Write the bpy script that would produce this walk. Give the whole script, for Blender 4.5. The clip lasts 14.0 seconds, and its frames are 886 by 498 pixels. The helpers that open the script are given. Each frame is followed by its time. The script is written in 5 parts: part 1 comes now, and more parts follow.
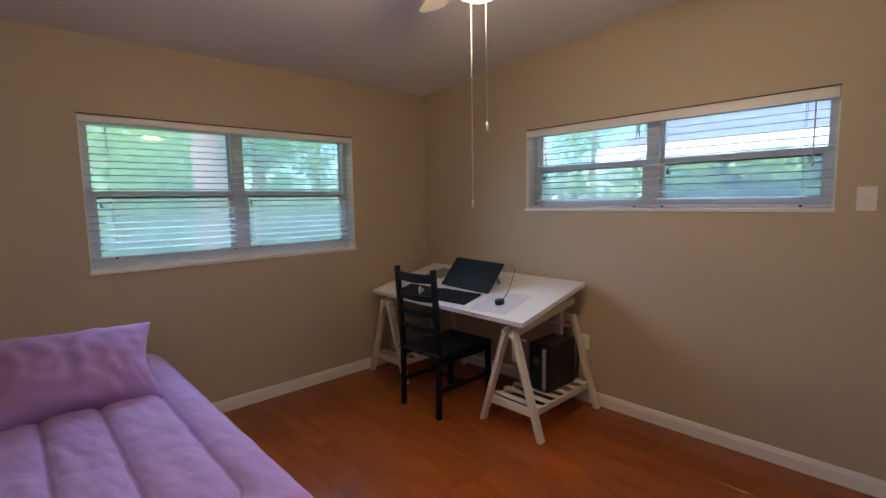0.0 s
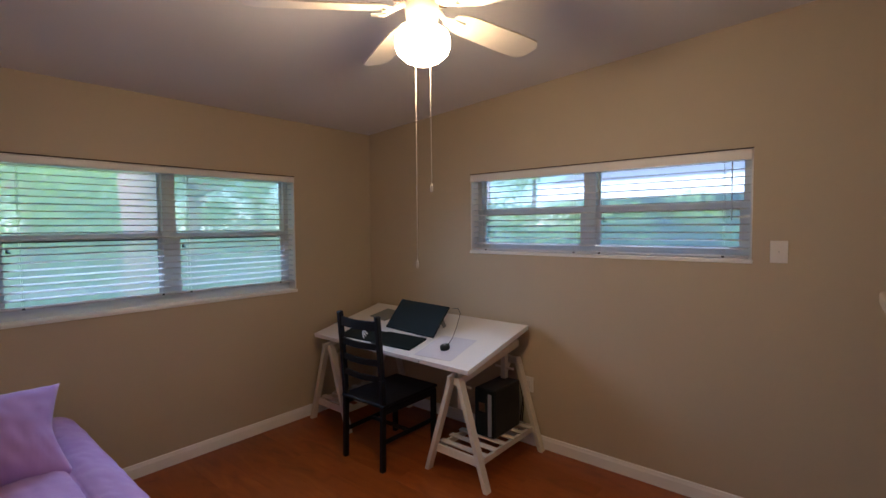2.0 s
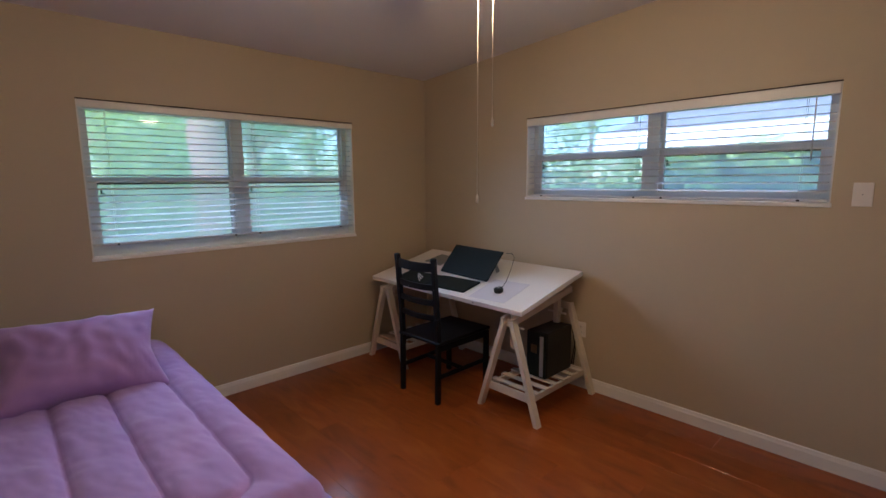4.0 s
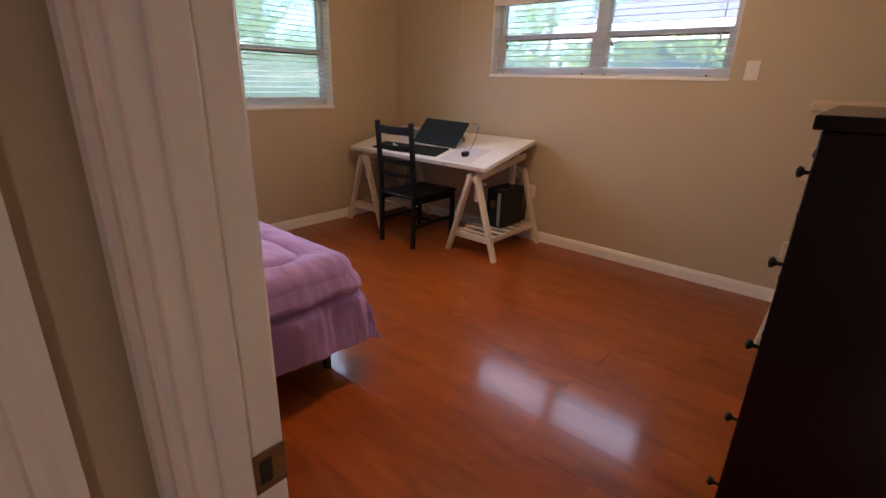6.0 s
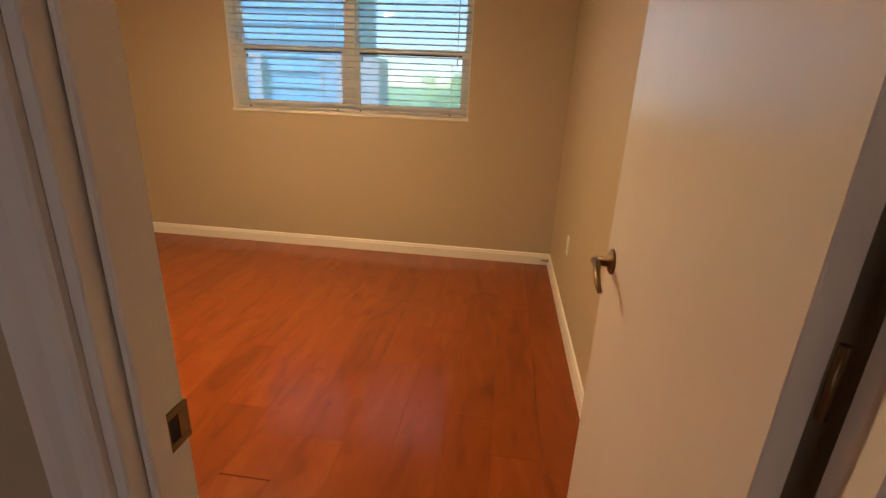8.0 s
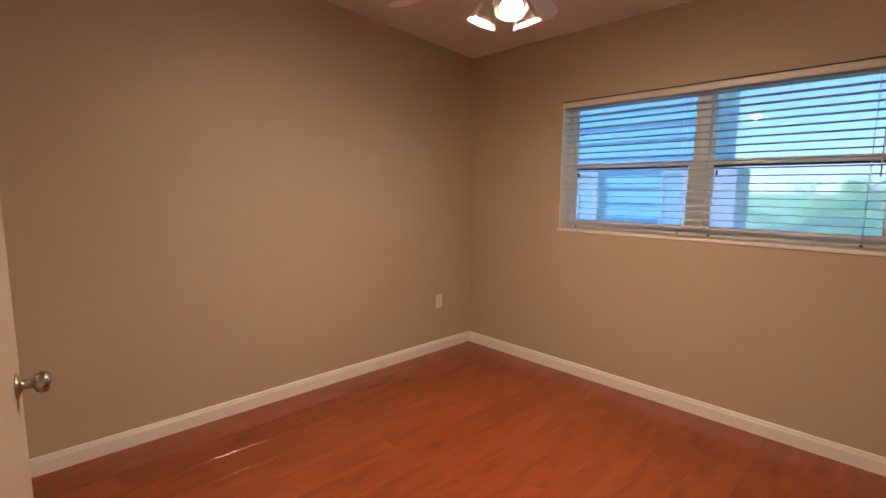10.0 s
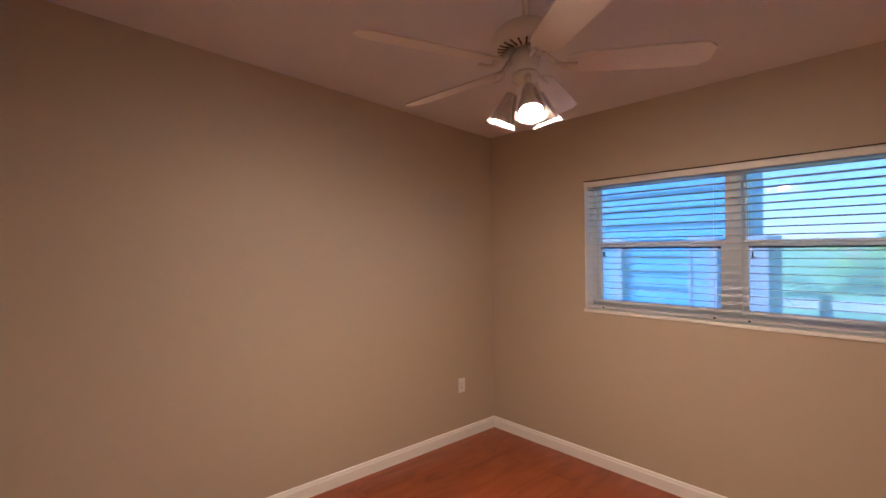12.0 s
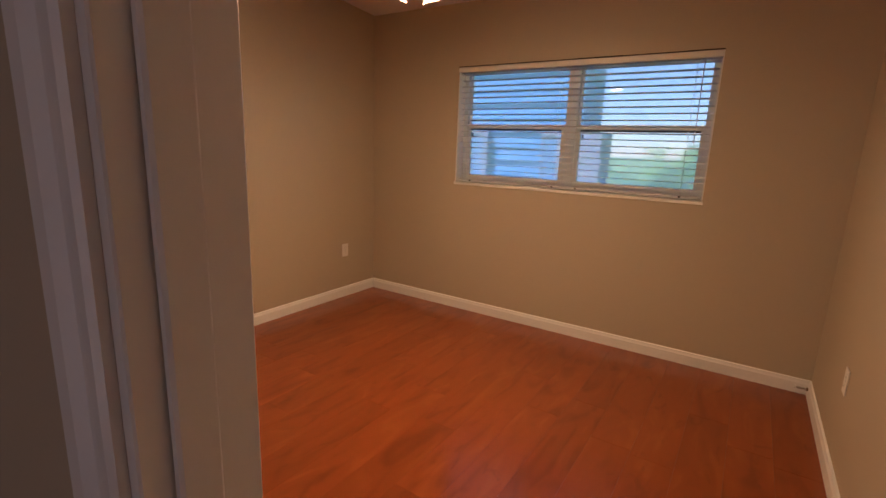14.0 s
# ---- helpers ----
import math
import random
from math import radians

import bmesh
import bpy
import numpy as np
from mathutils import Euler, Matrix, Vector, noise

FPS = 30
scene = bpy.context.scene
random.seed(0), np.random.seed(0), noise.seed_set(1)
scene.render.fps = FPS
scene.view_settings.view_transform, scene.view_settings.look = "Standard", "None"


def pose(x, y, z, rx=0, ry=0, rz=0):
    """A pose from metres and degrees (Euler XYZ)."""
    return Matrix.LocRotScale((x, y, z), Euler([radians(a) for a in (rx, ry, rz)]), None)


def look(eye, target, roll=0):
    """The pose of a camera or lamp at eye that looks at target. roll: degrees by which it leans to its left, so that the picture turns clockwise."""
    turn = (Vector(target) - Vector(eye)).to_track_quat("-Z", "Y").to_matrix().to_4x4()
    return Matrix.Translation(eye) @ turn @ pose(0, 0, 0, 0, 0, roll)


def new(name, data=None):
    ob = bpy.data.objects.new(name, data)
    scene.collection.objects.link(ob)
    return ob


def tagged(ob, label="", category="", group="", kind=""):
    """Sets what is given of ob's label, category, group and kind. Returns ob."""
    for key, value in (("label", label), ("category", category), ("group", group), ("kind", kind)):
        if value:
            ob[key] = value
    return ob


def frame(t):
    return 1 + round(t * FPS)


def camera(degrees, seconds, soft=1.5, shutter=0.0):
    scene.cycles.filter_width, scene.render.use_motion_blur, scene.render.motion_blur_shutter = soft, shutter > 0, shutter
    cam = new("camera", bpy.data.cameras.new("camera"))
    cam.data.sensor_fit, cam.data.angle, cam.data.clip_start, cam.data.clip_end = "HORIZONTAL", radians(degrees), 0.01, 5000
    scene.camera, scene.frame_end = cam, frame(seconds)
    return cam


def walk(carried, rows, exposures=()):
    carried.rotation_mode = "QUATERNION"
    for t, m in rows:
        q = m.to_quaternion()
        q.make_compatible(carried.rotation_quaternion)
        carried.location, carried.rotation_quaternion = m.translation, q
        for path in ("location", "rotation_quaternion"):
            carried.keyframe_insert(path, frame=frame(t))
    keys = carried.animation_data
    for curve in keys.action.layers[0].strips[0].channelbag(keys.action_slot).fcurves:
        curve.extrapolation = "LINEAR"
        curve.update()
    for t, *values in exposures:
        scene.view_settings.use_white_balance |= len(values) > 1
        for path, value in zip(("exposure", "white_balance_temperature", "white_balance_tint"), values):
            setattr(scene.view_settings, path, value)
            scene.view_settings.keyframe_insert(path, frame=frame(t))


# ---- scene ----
cam = camera(86.7, 14.0)
PATH = [
    (0, (0.195, 0.144, 1.511), (1.556, 1.595, 1.305), -1.0),
    (0.5, (0.182, 0.149, 1.568), (1.629, 1.521, 1.411), -0.6),
    (1, (0.24, 0.093, 1.611), (1.81, 1.327, 1.494), -0.3),
    (1.5, (0.247, 0.109, 1.639), (1.838, 1.317, 1.533), -0.5),
    (2, (0.221, 0.163, 1.636), (1.748, 1.45, 1.539), -0.5),
    (2.2, (0.195, 0.183, 1.639), (1.674, 1.525, 1.539), -0.6),
    (4.3, (0.139, 0.141, 1.519), (1.508, 1.563, 1.198), 0.0),
    (4.5, (0.069, 0.13, 1.481), (1.466, 1.518, 1.128), 0.1),
    (5, (-0.08, 0.022, 1.45), (1.404, 1.275, 0.973), 0.1),
    (5.5, (-0.255, -0.13, 1.399), (1.256, 1.036, 0.804), -0.5),
    (6, (-0.438, -0.196, 1.363), (1.001, 1.019, 0.691), 1.7),
    (6.5, (-0.654, -0.167, 1.299), (0.584, 1.225, 0.572), 2.8),
    (7, (-0.785, -0.107, 1.306), (-0.152, 1.672, 0.646), 2.3),
    (7.5, (-0.833, -0.081, 1.346), (-0.837, 1.808, 0.69), 2.4),
    (8, (-0.842, -0.004, 1.341), (-1.065, 1.872, 0.685), 2.5),
    (8.5, (-0.903, 0.174, 1.354), (-1.299, 2.045, 0.771), 2.8),
    (9, (-0.966, 0.350, 1.383), (-1.666, 2.173, 0.88), 2.5),
    (9.2, (-0.968, 0.449, 1.359), (-1.856, 2.19, 0.934), 2.2),
    (11.3, (-1.143, 0.622, 1.511), (-2.827, 1.696, 1.408), -1.0),
    (11.5, (-1.126, 0.643, 1.522), (-2.784, 1.759, 1.468), -0.8),
    (12, (-1.116, 0.625, 1.568), (-2.62, 1.944, 1.563), -0.7),
    (12.5, (-1.081, 0.592, 1.609), (-2.333, 2.151, 1.562), -0.5),
    (13, (-1.015, 0.482, 1.504), (-2.015, 2.205, 1.326), 0.1),
    (13.5, (-0.965, 0.354, 1.421), (-1.846, 2.115, 1.069), 1.5),
    (14, (-0.877, 0.22, 1.387), (-1.939, 1.862, 0.967), 2.2),
]
EXPOSURES = [
    (0.0, 2.95, 5000, 14),
    (2.0, 2.8, 5050, 16),
    (4.5, 2.85, 5000, 16),
    (5.0, 2.95, 5050, 18),
    (6.0, 3.3, 5850, 24),
    (6.5, 3.45, 6300, 24),
    (7.0, 2.9, 5850, 22),
    (8.0, 2.8, 5550, 16),
    (9.0, 2.7, 5050, 18),
    (11.5, 2.8, 4300, 27),
    (12.0, 2.7, 4300, 26),
    (12.5, 2.65, 4300, 24),
    (13.5, 2.4, 5150, 28),
    (14.0, 2.35, 5200, 30),
]
walk(cam, [(t, look(eye, target, roll)) for t, eye, target, roll in PATH], EXPOSURES)

# ---- light ----
world = bpy.data.worlds.new("hazy_sky")
scene.world = world
world.use_nodes = True
wn = world.node_tree.nodes
sky = wn.new("ShaderNodeTexSky")
sky.sky_type = "NISHITA"
sky.sun_disc = False
sky.sun_elevation = radians(48)
sky.sun_rotation = radians(245)
sky.air_density, sky.dust_density, sky.ozone_density = 1.0, 0.1, 3.0
wn["Background"].inputs["Strength"].default_value = 0.05
world.node_tree.links.new(sky.outputs[0], wn["Background"].inputs["Color"])

sun_data = bpy.data.lights.new("sun", "SUN")
sun_data.energy, sun_data.angle, sun_data.color = 3.8, radians(12), (1.0, 0.98, 0.95)
sun = new("sun", sun_data)
sun.matrix_world = look((-8.4, -4.0, 11), (0, 0, 0))

# sky light that falls through the panes, one lamp for each light of the windows
def sky_lamp(x, y, z, w, h, yaw, watts):
    d = bpy.data.lights.new("window_sky", "AREA")
    d.shape, d.size, d.size_y, d.spread = "RECTANGLE", w, h, radians(120)
    d.energy, d.color = watts, (0.70, 0.85, 1.0)
    ob = new("window_sky", d)
    ob.matrix_world = pose(x, y, z, 90 - 20, 0, yaw)


for lx in (1.05, 1.96):
    sky_lamp(lx, 3.645, 1.56, 0.78, 0.66, 180, 0.78)
for ly in (1.93, 1.03):
    sky_lamp(3.260, ly, 1.64, 0.78, 0.34, 90, 0.30)
for lx in (-2.53, -1.61):
    sky_lamp(lx, 3.645, 1.60, 0.78, 0.70, 180, 0.06)

# added lamp for the hall's warm light, whose source is unseen
d = bpy.data.lights.new("hall_fill_light", "AREA")
d.shape, d.size, d.size_y, d.energy, d.color = "RECTANGLE", 0.28, 1.9, 0.48, (1.0, 0.80, 0.64)
new("hall_fill_light", d).matrix_world = pose(-1.45, -1.36, 1.05, 90, 0, 0)

GLOBE_GLOW, BULB_GLOW = 15.0, 180.0
LAMP_WARM, BULB_WARM = (1.0, 0.64, 0.28), (1.0, 0.62, 0.235)


# ---- materials ----
def mat(name, color, rough=0.6, vary=0.12, scale=6.0, bump=0.15, fine=120.0, metal=0.0, second=None, spec=0.5, stretch=(1, 1, 1), coat=0.0):
    """A surface with mottling at a large and a small scale, and fine relief."""
    m = bpy.data.materials.new(name)
    m.use_nodes = True
    n, l = m.node_tree.nodes, m.node_tree.links
    p = n["Principled BSDF"]
    tc, mp = n.new("ShaderNodeTexCoord"), n.new("ShaderNodeMapping")
    mp.inputs["Scale"].default_value = stretch
    l.new(tc.outputs["Object"], mp.inputs["Vector"])
    big, small = n.new("ShaderNodeTexNoise"), n.new("ShaderNodeTexNoise")
    big.inputs["Scale"].default_value, big.inputs["Detail"].default_value = scale, 4
    small.inputs["Scale"].default_value, small.inputs["Detail"].default_value = fine, 3
    for k in (big, small):
        l.new(mp.outputs[0], k.inputs["Vector"])
    mix = n.new("ShaderNodeMixRGB")
    dark = second or tuple(c * (1 - vary) for c in color)
    light = tuple(min(1, c * (1 + vary * 0.6)) for c in color)
    mix.inputs[1].default_value, mix.inputs[2].default_value = (*dark, 1), (*light, 1)
    add = n.new("ShaderNodeMath")
    add.operation = "MULTIPLY_ADD"
    add.inputs[1].default_value, add.inputs[2].default_value = 0.35, 0.0
    l.new(small.outputs["Fac"], add.inputs[0])
    both = n.new("ShaderNodeMath")
    both.operation = "MULTIPLY_ADD"
    both.inputs[1].default_value = 0.65
    l.new(big.outputs["Fac"], both.inputs[0])
    l.new(add.outputs[0], both.inputs[2])
    l.new(both.outputs[0], mix.inputs[0])
    l.new(mix.outputs[0], p.inputs["Base Color"])
    rr = n.new("ShaderNodeMapRange")
    rr.inputs["To Min"].default_value, rr.inputs["To Max"].default_value = max(0.02, rough - 0.08), min(1, rough + 0.08)
    l.new(big.outputs["Fac"], rr.inputs["Value"])
    l.new(rr.outputs[0], p.inputs["Roughness"])
    p.inputs["Metallic"].default_value = metal
    p.inputs["Specular IOR Level"].default_value = spec
    p.inputs["Coat Weight"].default_value = coat
    if bump:
        b = n.new("ShaderNodeBump")
        b.inputs["Strength"].default_value, b.inputs["Distance"].default_value = bump, 0.002
        l.new(small.outputs["Fac"], b.inputs["Height"])
        l.new(b.outputs[0], p.inputs["Normal"])
    return m


def glow(name, color, strength):
    m = bpy.data.materials.new(name)
    m.use_nodes = True
    p = m.node_tree.nodes["Principled BSDF"]
    p.inputs["Base Color"].default_value = (0.9, 0.88, 0.82, 1)
    p.inputs["Emission Color"].default_value = (*color, 1)
    p.inputs["Emission Strength"].default_value = strength
    return m


def glass(name):
    m = bpy.data.materials.new(name)
    m.use_nodes = True
    p = m.node_tree.nodes["Principled BSDF"]
    p.inputs["Base Color"].default_value = (0.96, 0.98, 0.98, 1)
    p.inputs["Transmission Weight"].default_value = 1.0
    p.inputs["Roughness"].default_value = 0.0
    p.inputs["IOR"].default_value = 1.45
    n, l = m.node_tree.nodes, m.node_tree.links
    # patchy translucent share puts a pale glare haze over the outside view
    veil, mx, nz, mr = n.new("ShaderNodeBsdfTranslucent"), n.new("ShaderNodeMixShader"), n.new("ShaderNodeTexNoise"), n.new("ShaderNodeMapRange")
    veil.inputs["Color"].default_value = (0.84, 0.88, 0.88, 1)
    nz.inputs["Scale"].default_value, nz.inputs["Detail"].default_value = 3.0, 4
    mr.inputs["To Min"].default_value, mr.inputs["To Max"].default_value = 0.28, 0.40
    l.new(nz.outputs["Fac"], mr.inputs["Value"])
    l.new(mr.outputs[0], mx.inputs[0])
    l.new(p.outputs[0], mx.inputs[1])
    l.new(veil.outputs[0], mx.inputs[2])
    l.new(mx.outputs[0], n["Material Output"].inputs["Surface"])
    return m


def wood_floor(name):
    """Glossy cherry laminate: streaks along the plank with dark flecks; each plank has its own shift and tone."""
    m = bpy.data.materials.new(name)
    m.use_nodes = True
    n, l = m.node_tree.nodes, m.node_tree.links
    p = n["Principled BSDF"]
    geo, info = n.new("ShaderNodeNewGeometry"), n.new("ShaderNodeObjectInfo")
    shift = n.new("ShaderNodeVectorMath")
    shift.operation = "MULTIPLY_ADD"
    rnd = n.new("ShaderNodeCombineXYZ")
    for k in range(3):
        l.new(info.outputs["Random"], rnd.inputs[k])
    shift.inputs[1].default_value = (37, 53, 11)
    l.new(rnd.outputs[0], shift.inputs[0])
    l.new(geo.outputs["Position"], shift.inputs[2])
    mp = n.new("ShaderNodeMapping")
    mp.inputs["Scale"].default_value = (6.5, 1.7, 1)
    l.new(shift.outputs[0], mp.inputs["Vector"])
    grain = n.new("ShaderNodeTexNoise")
    grain.inputs["Scale"].default_value, grain.inputs["Detail"].default_value, grain.inputs["Distortion"].default_value = 1.5, 1.5, 1.0
    l.new(mp.outputs[0], grain.inputs["Vector"])
    fine = n.new("ShaderNodeTexNoise")
    fine.inputs["Scale"].default_value, fine.inputs["Detail"].default_value = 1.0, 0
    mf = n.new("ShaderNodeMapping")
    mf.inputs["Scale"].default_value = (26, 1.8, 1)
    l.new(shift.outputs[0], mf.inputs["Vector"])
    l.new(mf.outputs[0], fine.inputs["Vector"])
    ramp = n.new("ShaderNodeValToRGB")
    ramp.color_ramp.interpolation = "EASE"
    ramp.color_ramp.elements[0].position, ramp.color_ramp.elements[0].color = 0.20, (0.200, 0.042, 0.0045, 1)
    ramp.color_ramp.elements[1].position, ramp.color_ramp.elements[1].color = 0.52, (0.272, 0.060, 0.0055, 1)
    e = ramp.color_ramp.elements.new(0.75)
    e.color = (0.312, 0.078, 0.0075, 1)
    l.new(grain.outputs["Fac"], ramp.inputs[0])
    tone = n.new("ShaderNodeMixRGB")
    tone.blend_type = "MULTIPLY"
    tone.inputs[0].default_value = 1.0
    tr = n.new("ShaderNodeMapRange")
    tr.inputs["To Min"].default_value, tr.inputs["To Max"].default_value = 0.92, 1.08
    l.new(info.outputs["Random"], tr.inputs["Value"])
    l.new(ramp.outputs[0], tone.inputs[1])
    l.new(tr.outputs[0], tone.inputs[2])
    t2 = n.new("ShaderNodeMixRGB")
    t2.blend_type = "MULTIPLY"
    t2.inputs[0].default_value = 0.04
    l.new(tone.outputs[0], t2.inputs[1])
    l.new(fine.outputs["Fac"], t2.inputs[2])
    spot, sm, sr = n.new("ShaderNodeTexNoise"), n.new("ShaderNodeMapping"), n.new("ShaderNodeMapRange")
    sm.inputs["Scale"].default_value = (11, 4.5, 1)
    spot.inputs["Scale"].default_value, spot.inputs["Detail"].default_value, spot.inputs["Distortion"].default_value = 1.0, 3.0, 1.6
    sr.inputs["From Min"].default_value, sr.inputs["From Max"].default_value = 0.61, 0.74
    l.new(shift.outputs[0], sm.inputs["Vector"])
    l.new(sm.outputs[0], spot.inputs["Vector"])
    l.new(spot.outputs["Fac"], sr.inputs["Value"])
    fleck = n.new("ShaderNodeMixRGB")
    fleck.inputs[2].default_value = (0.110, 0.020, 0.003, 1)
    amount = n.new("ShaderNodeMath")
    amount.operation = "MULTIPLY"
    amount.inputs[1].default_value = 0.3
    l.new(sr.outputs[0], amount.inputs[0])
    l.new(amount.outputs[0], fleck.inputs[0])
    l.new(t2.outputs[0], fleck.inputs[1])
    l.new(fleck.outputs[0], p.inputs["Base Color"])
    p.inputs["Specular IOR Level"].default_value = 0.15
    rr = n.new("ShaderNodeMapRange")
    rr.inputs["To Min"].default_value, rr.inputs["To Max"].default_value = 0.28, 0.31
    p.inputs["Coat Weight"].default_value, p.inputs["Coat Roughness"].default_value, p.inputs["Coat IOR"].default_value = 0.6, 0.11, 1.42
    l.new(fine.outputs["Fac"], rr.inputs["Value"])
    l.new(rr.outputs[0], p.inputs["Roughness"])
    return m


def cloth(name, color, rough, scale, depth):
    """Woven cotton: fine weave over soft crumples."""
    m = mat(name, color, rough, 0.08, 5, 0.3, 420)
    n, l = m.node_tree.nodes, m.node_tree.links
    p = n["Principled BSDF"]
    tc, mp, nz, bp = n.new("ShaderNodeTexCoord"), n.new("ShaderNodeMapping"), n.new("ShaderNodeTexNoise"), n.new("ShaderNodeBump")
    mp.inputs["Scale"].default_value = (1.5, 0.8, 1.2)
    mp.inputs["Rotation"].default_value = (0, 0, 0.5)
    nz.inputs["Scale"].default_value, nz.inputs["Detail"].default_value, nz.inputs["Distortion"].default_value = scale, 4, 0.5
    bp.inputs["Strength"].default_value, bp.inputs["Distance"].default_value = 0.32, depth
    l.new(tc.outputs["Object"], mp.inputs["Vector"])
    l.new(mp.outputs[0], nz.inputs["Vector"])
    l.new(nz.outputs["Fac"], bp.inputs["Height"])
    old = [k for k in l if k.to_socket == p.inputs["Normal"]][0].from_node
    l.new(bp.outputs[0], old.inputs["Normal"])
    p.inputs["Sheen Weight"].default_value = 0.25
    return m


def leafy(name, color, *rest):
    """Foliage that lets part of the light through."""
    m = mat(name, color, *rest)
    n, l = m.node_tree.nodes, m.node_tree.links
    tr, mx = n.new("ShaderNodeBsdfTranslucent"), n.new("ShaderNodeMixShader")
    tr.inputs["Color"].default_value = (color[0] * 2.2, color[1] * 2.0, color[2] * 1.2, 1)
    mx.inputs[0].default_value = 0.4
    l.new(n["Principled BSDF"].outputs[0], mx.inputs[1])
    l.new(tr.outputs[0], mx.inputs[2])
    l.new(mx.outputs[0], n["Material Output"].inputs["Surface"])
    return m


M_WALL = mat("beige_wall_paint", (0.50, 0.416, 0.284), 0.55, 0.04, 1.5, 0.25, 260)
M_CEIL = mat("ceiling_paint", (0.74, 0.72, 0.70), 0.8, 0.04, 1.5, 0.4, 180)
M_TRIM = mat("white_trim_paint", (0.84, 0.81, 0.76), 0.32, 0.05, 3, 0.08, 90)
M_DOOR = mat("white_door_paint", (0.76, 0.73, 0.69), 0.22, 0.05, 2.5, 0.10, 40, stretch=(1, 1, 0.3))
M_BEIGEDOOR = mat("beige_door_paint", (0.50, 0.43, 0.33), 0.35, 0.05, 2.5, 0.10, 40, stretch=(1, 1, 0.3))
M_FRAME = mat("white_aluminium", (0.75, 0.77, 0.78), 0.35, 0.05, 4, 0.05)
M_SLAT = mat("white_blind_slat", (0.66, 0.65, 0.65), 0.7, 0.05, 5, 0.05, spec=0.2)
slat_n, slat_l = M_SLAT.node_tree.nodes, M_SLAT.node_tree.links
slat_t, slat_x = slat_n.new("ShaderNodeBsdfTranslucent"), slat_n.new("ShaderNodeMixShader")
slat_t.inputs["Color"].default_value = (0.80, 0.82, 0.84, 1)
slat_x.inputs[0].default_value = 0.14
slat_l.new(slat_n["Principled BSDF"].outputs[0], slat_x.inputs[1])
slat_l.new(slat_t.outputs[0], slat_x.inputs[2])
slat_l.new(slat_x.outputs[0], slat_n["Material Output"].inputs["Surface"])
M_VALANCE = mat("white_blind_valance", (0.78, 0.75, 0.70), 0.4, 0.06, 5, 0.05)
M_DARKLINE = mat("dark_brown_line", (0.055, 0.038, 0.028), 0.9, 0.5, 9, 0.4)
# for dark parts, and for patches that paint the shade inside holes
M_DARK = mat("dark_part_hole_shade", (0.02, 0.016, 0.013), 0.8, 0.3, 10, 0.1)
M_FLOOR = wood_floor("cherry_laminate")
M_BASE = mat("floor_underlay", (0.06, 0.02, 0.01), 0.8, 0.2, 8, 0.1)
M_GLASS = glass("window_glass")
M_SCREEN = bpy.data.materials.new("insect_screen_mesh")
M_SCREEN.use_nodes = True
scr_n, scr_l = M_SCREEN.node_tree.nodes, M_SCREEN.node_tree.links
scr_t, scr_c, scr_x = scr_n.new("ShaderNodeBsdfTranslucent"), scr_n.new("ShaderNodeBsdfTransparent"), scr_n.new("ShaderNodeMixShader")
scr_t.inputs["Color"].default_value = (0.74, 0.74, 0.66, 1)
scr_x.inputs[0].default_value = 0.42
scr_l.new(scr_c.outputs[0], scr_x.inputs[1])
scr_l.new(scr_t.outputs[0], scr_x.inputs[2])
scr_l.new(scr_x.outputs[0], scr_n["Material Output"].inputs["Surface"])
M_BLACKWOOD = mat("black_stained_wood", (0.006, 0.0055, 0.006), 0.5, 0.4, 8, 0.2, 60, spec=0.2, stretch=(1, 1, 0.2))
M_DRESSER = mat("black_brown_lacquer", (0.007, 0.0045, 0.009), 0.24, 0.4, 5, 0.05, 60, spec=0.35)
M_WHITEWOOD = mat("white_washed_pine", (0.70, 0.62, 0.50), 0.5, 0.18, 9, 0.25, 70, stretch=(1, 1, 0.25))
M_TABLE = mat("white_table_board", (0.80, 0.77, 0.73), 0.38, 0.05, 4, 0.06)
M_BRASS = mat("worn_bronze", (0.22, 0.15, 0.08), 0.35, 0.4, 30, 0.1, metal=1.0)
M_PLATE = mat("white_plastic_plate", (0.80, 0.76, 0.70), 0.3, 0.04, 8, 0.03)
M_QUILT = cloth("lilac_comforter", (0.385, 0.225, 0.52), 0.8, 6, 0.012)
M_PILLOW = cloth("lilac_pillowcase", (0.36, 0.205, 0.50), 0.75, 4, 0.008)
M_BLACKPLASTIC = mat("black_plastic", (0.010, 0.012, 0.011), 0.5, 0.3, 12, 0.1, spec=0.3)
M_GREENBLACK = mat("black_screen_back", (0.008, 0.013, 0.011), 0.6, 0.3, 8, 0.08, spec=0.2)
M_GREY = mat("grey_plastic", (0.25, 0.25, 0.26), 0.4, 0.15, 10, 0.05)
M_PAPER = mat("pale_paper", (0.66, 0.64, 0.68), 0.6, 0.05, 6, 0.05)
M_PLUSH = mat("beige_plush", (0.52, 0.42, 0.29), 0.95, 0.2, 30, 1.0, 320)
M_SISAL = mat("sisal_rope", (0.42, 0.30, 0.17), 0.9, 0.25, 20, 1.0, 200, stretch=(1, 1, 6))
M_FAN = mat("fan_white_enamel", (0.74, 0.69, 0.58), 0.35, 0.06, 6, 0.05)
M_FANWOOD = mat("fan_blade_pale", (0.73, 0.67, 0.55), 0.5, 0.1, 8, 0.1, stretch=(0.3, 1, 1))
M_STEEL = mat("satin_steel", (0.42, 0.40, 0.37), 0.3, 0.15, 20, 0.05, metal=1.0)
M_GLOBE = glow("lit_opal_globe", LAMP_WARM, GLOBE_GLOW)
M_BULB = glow("lit_bulb", BULB_WARM, BULB_GLOW)
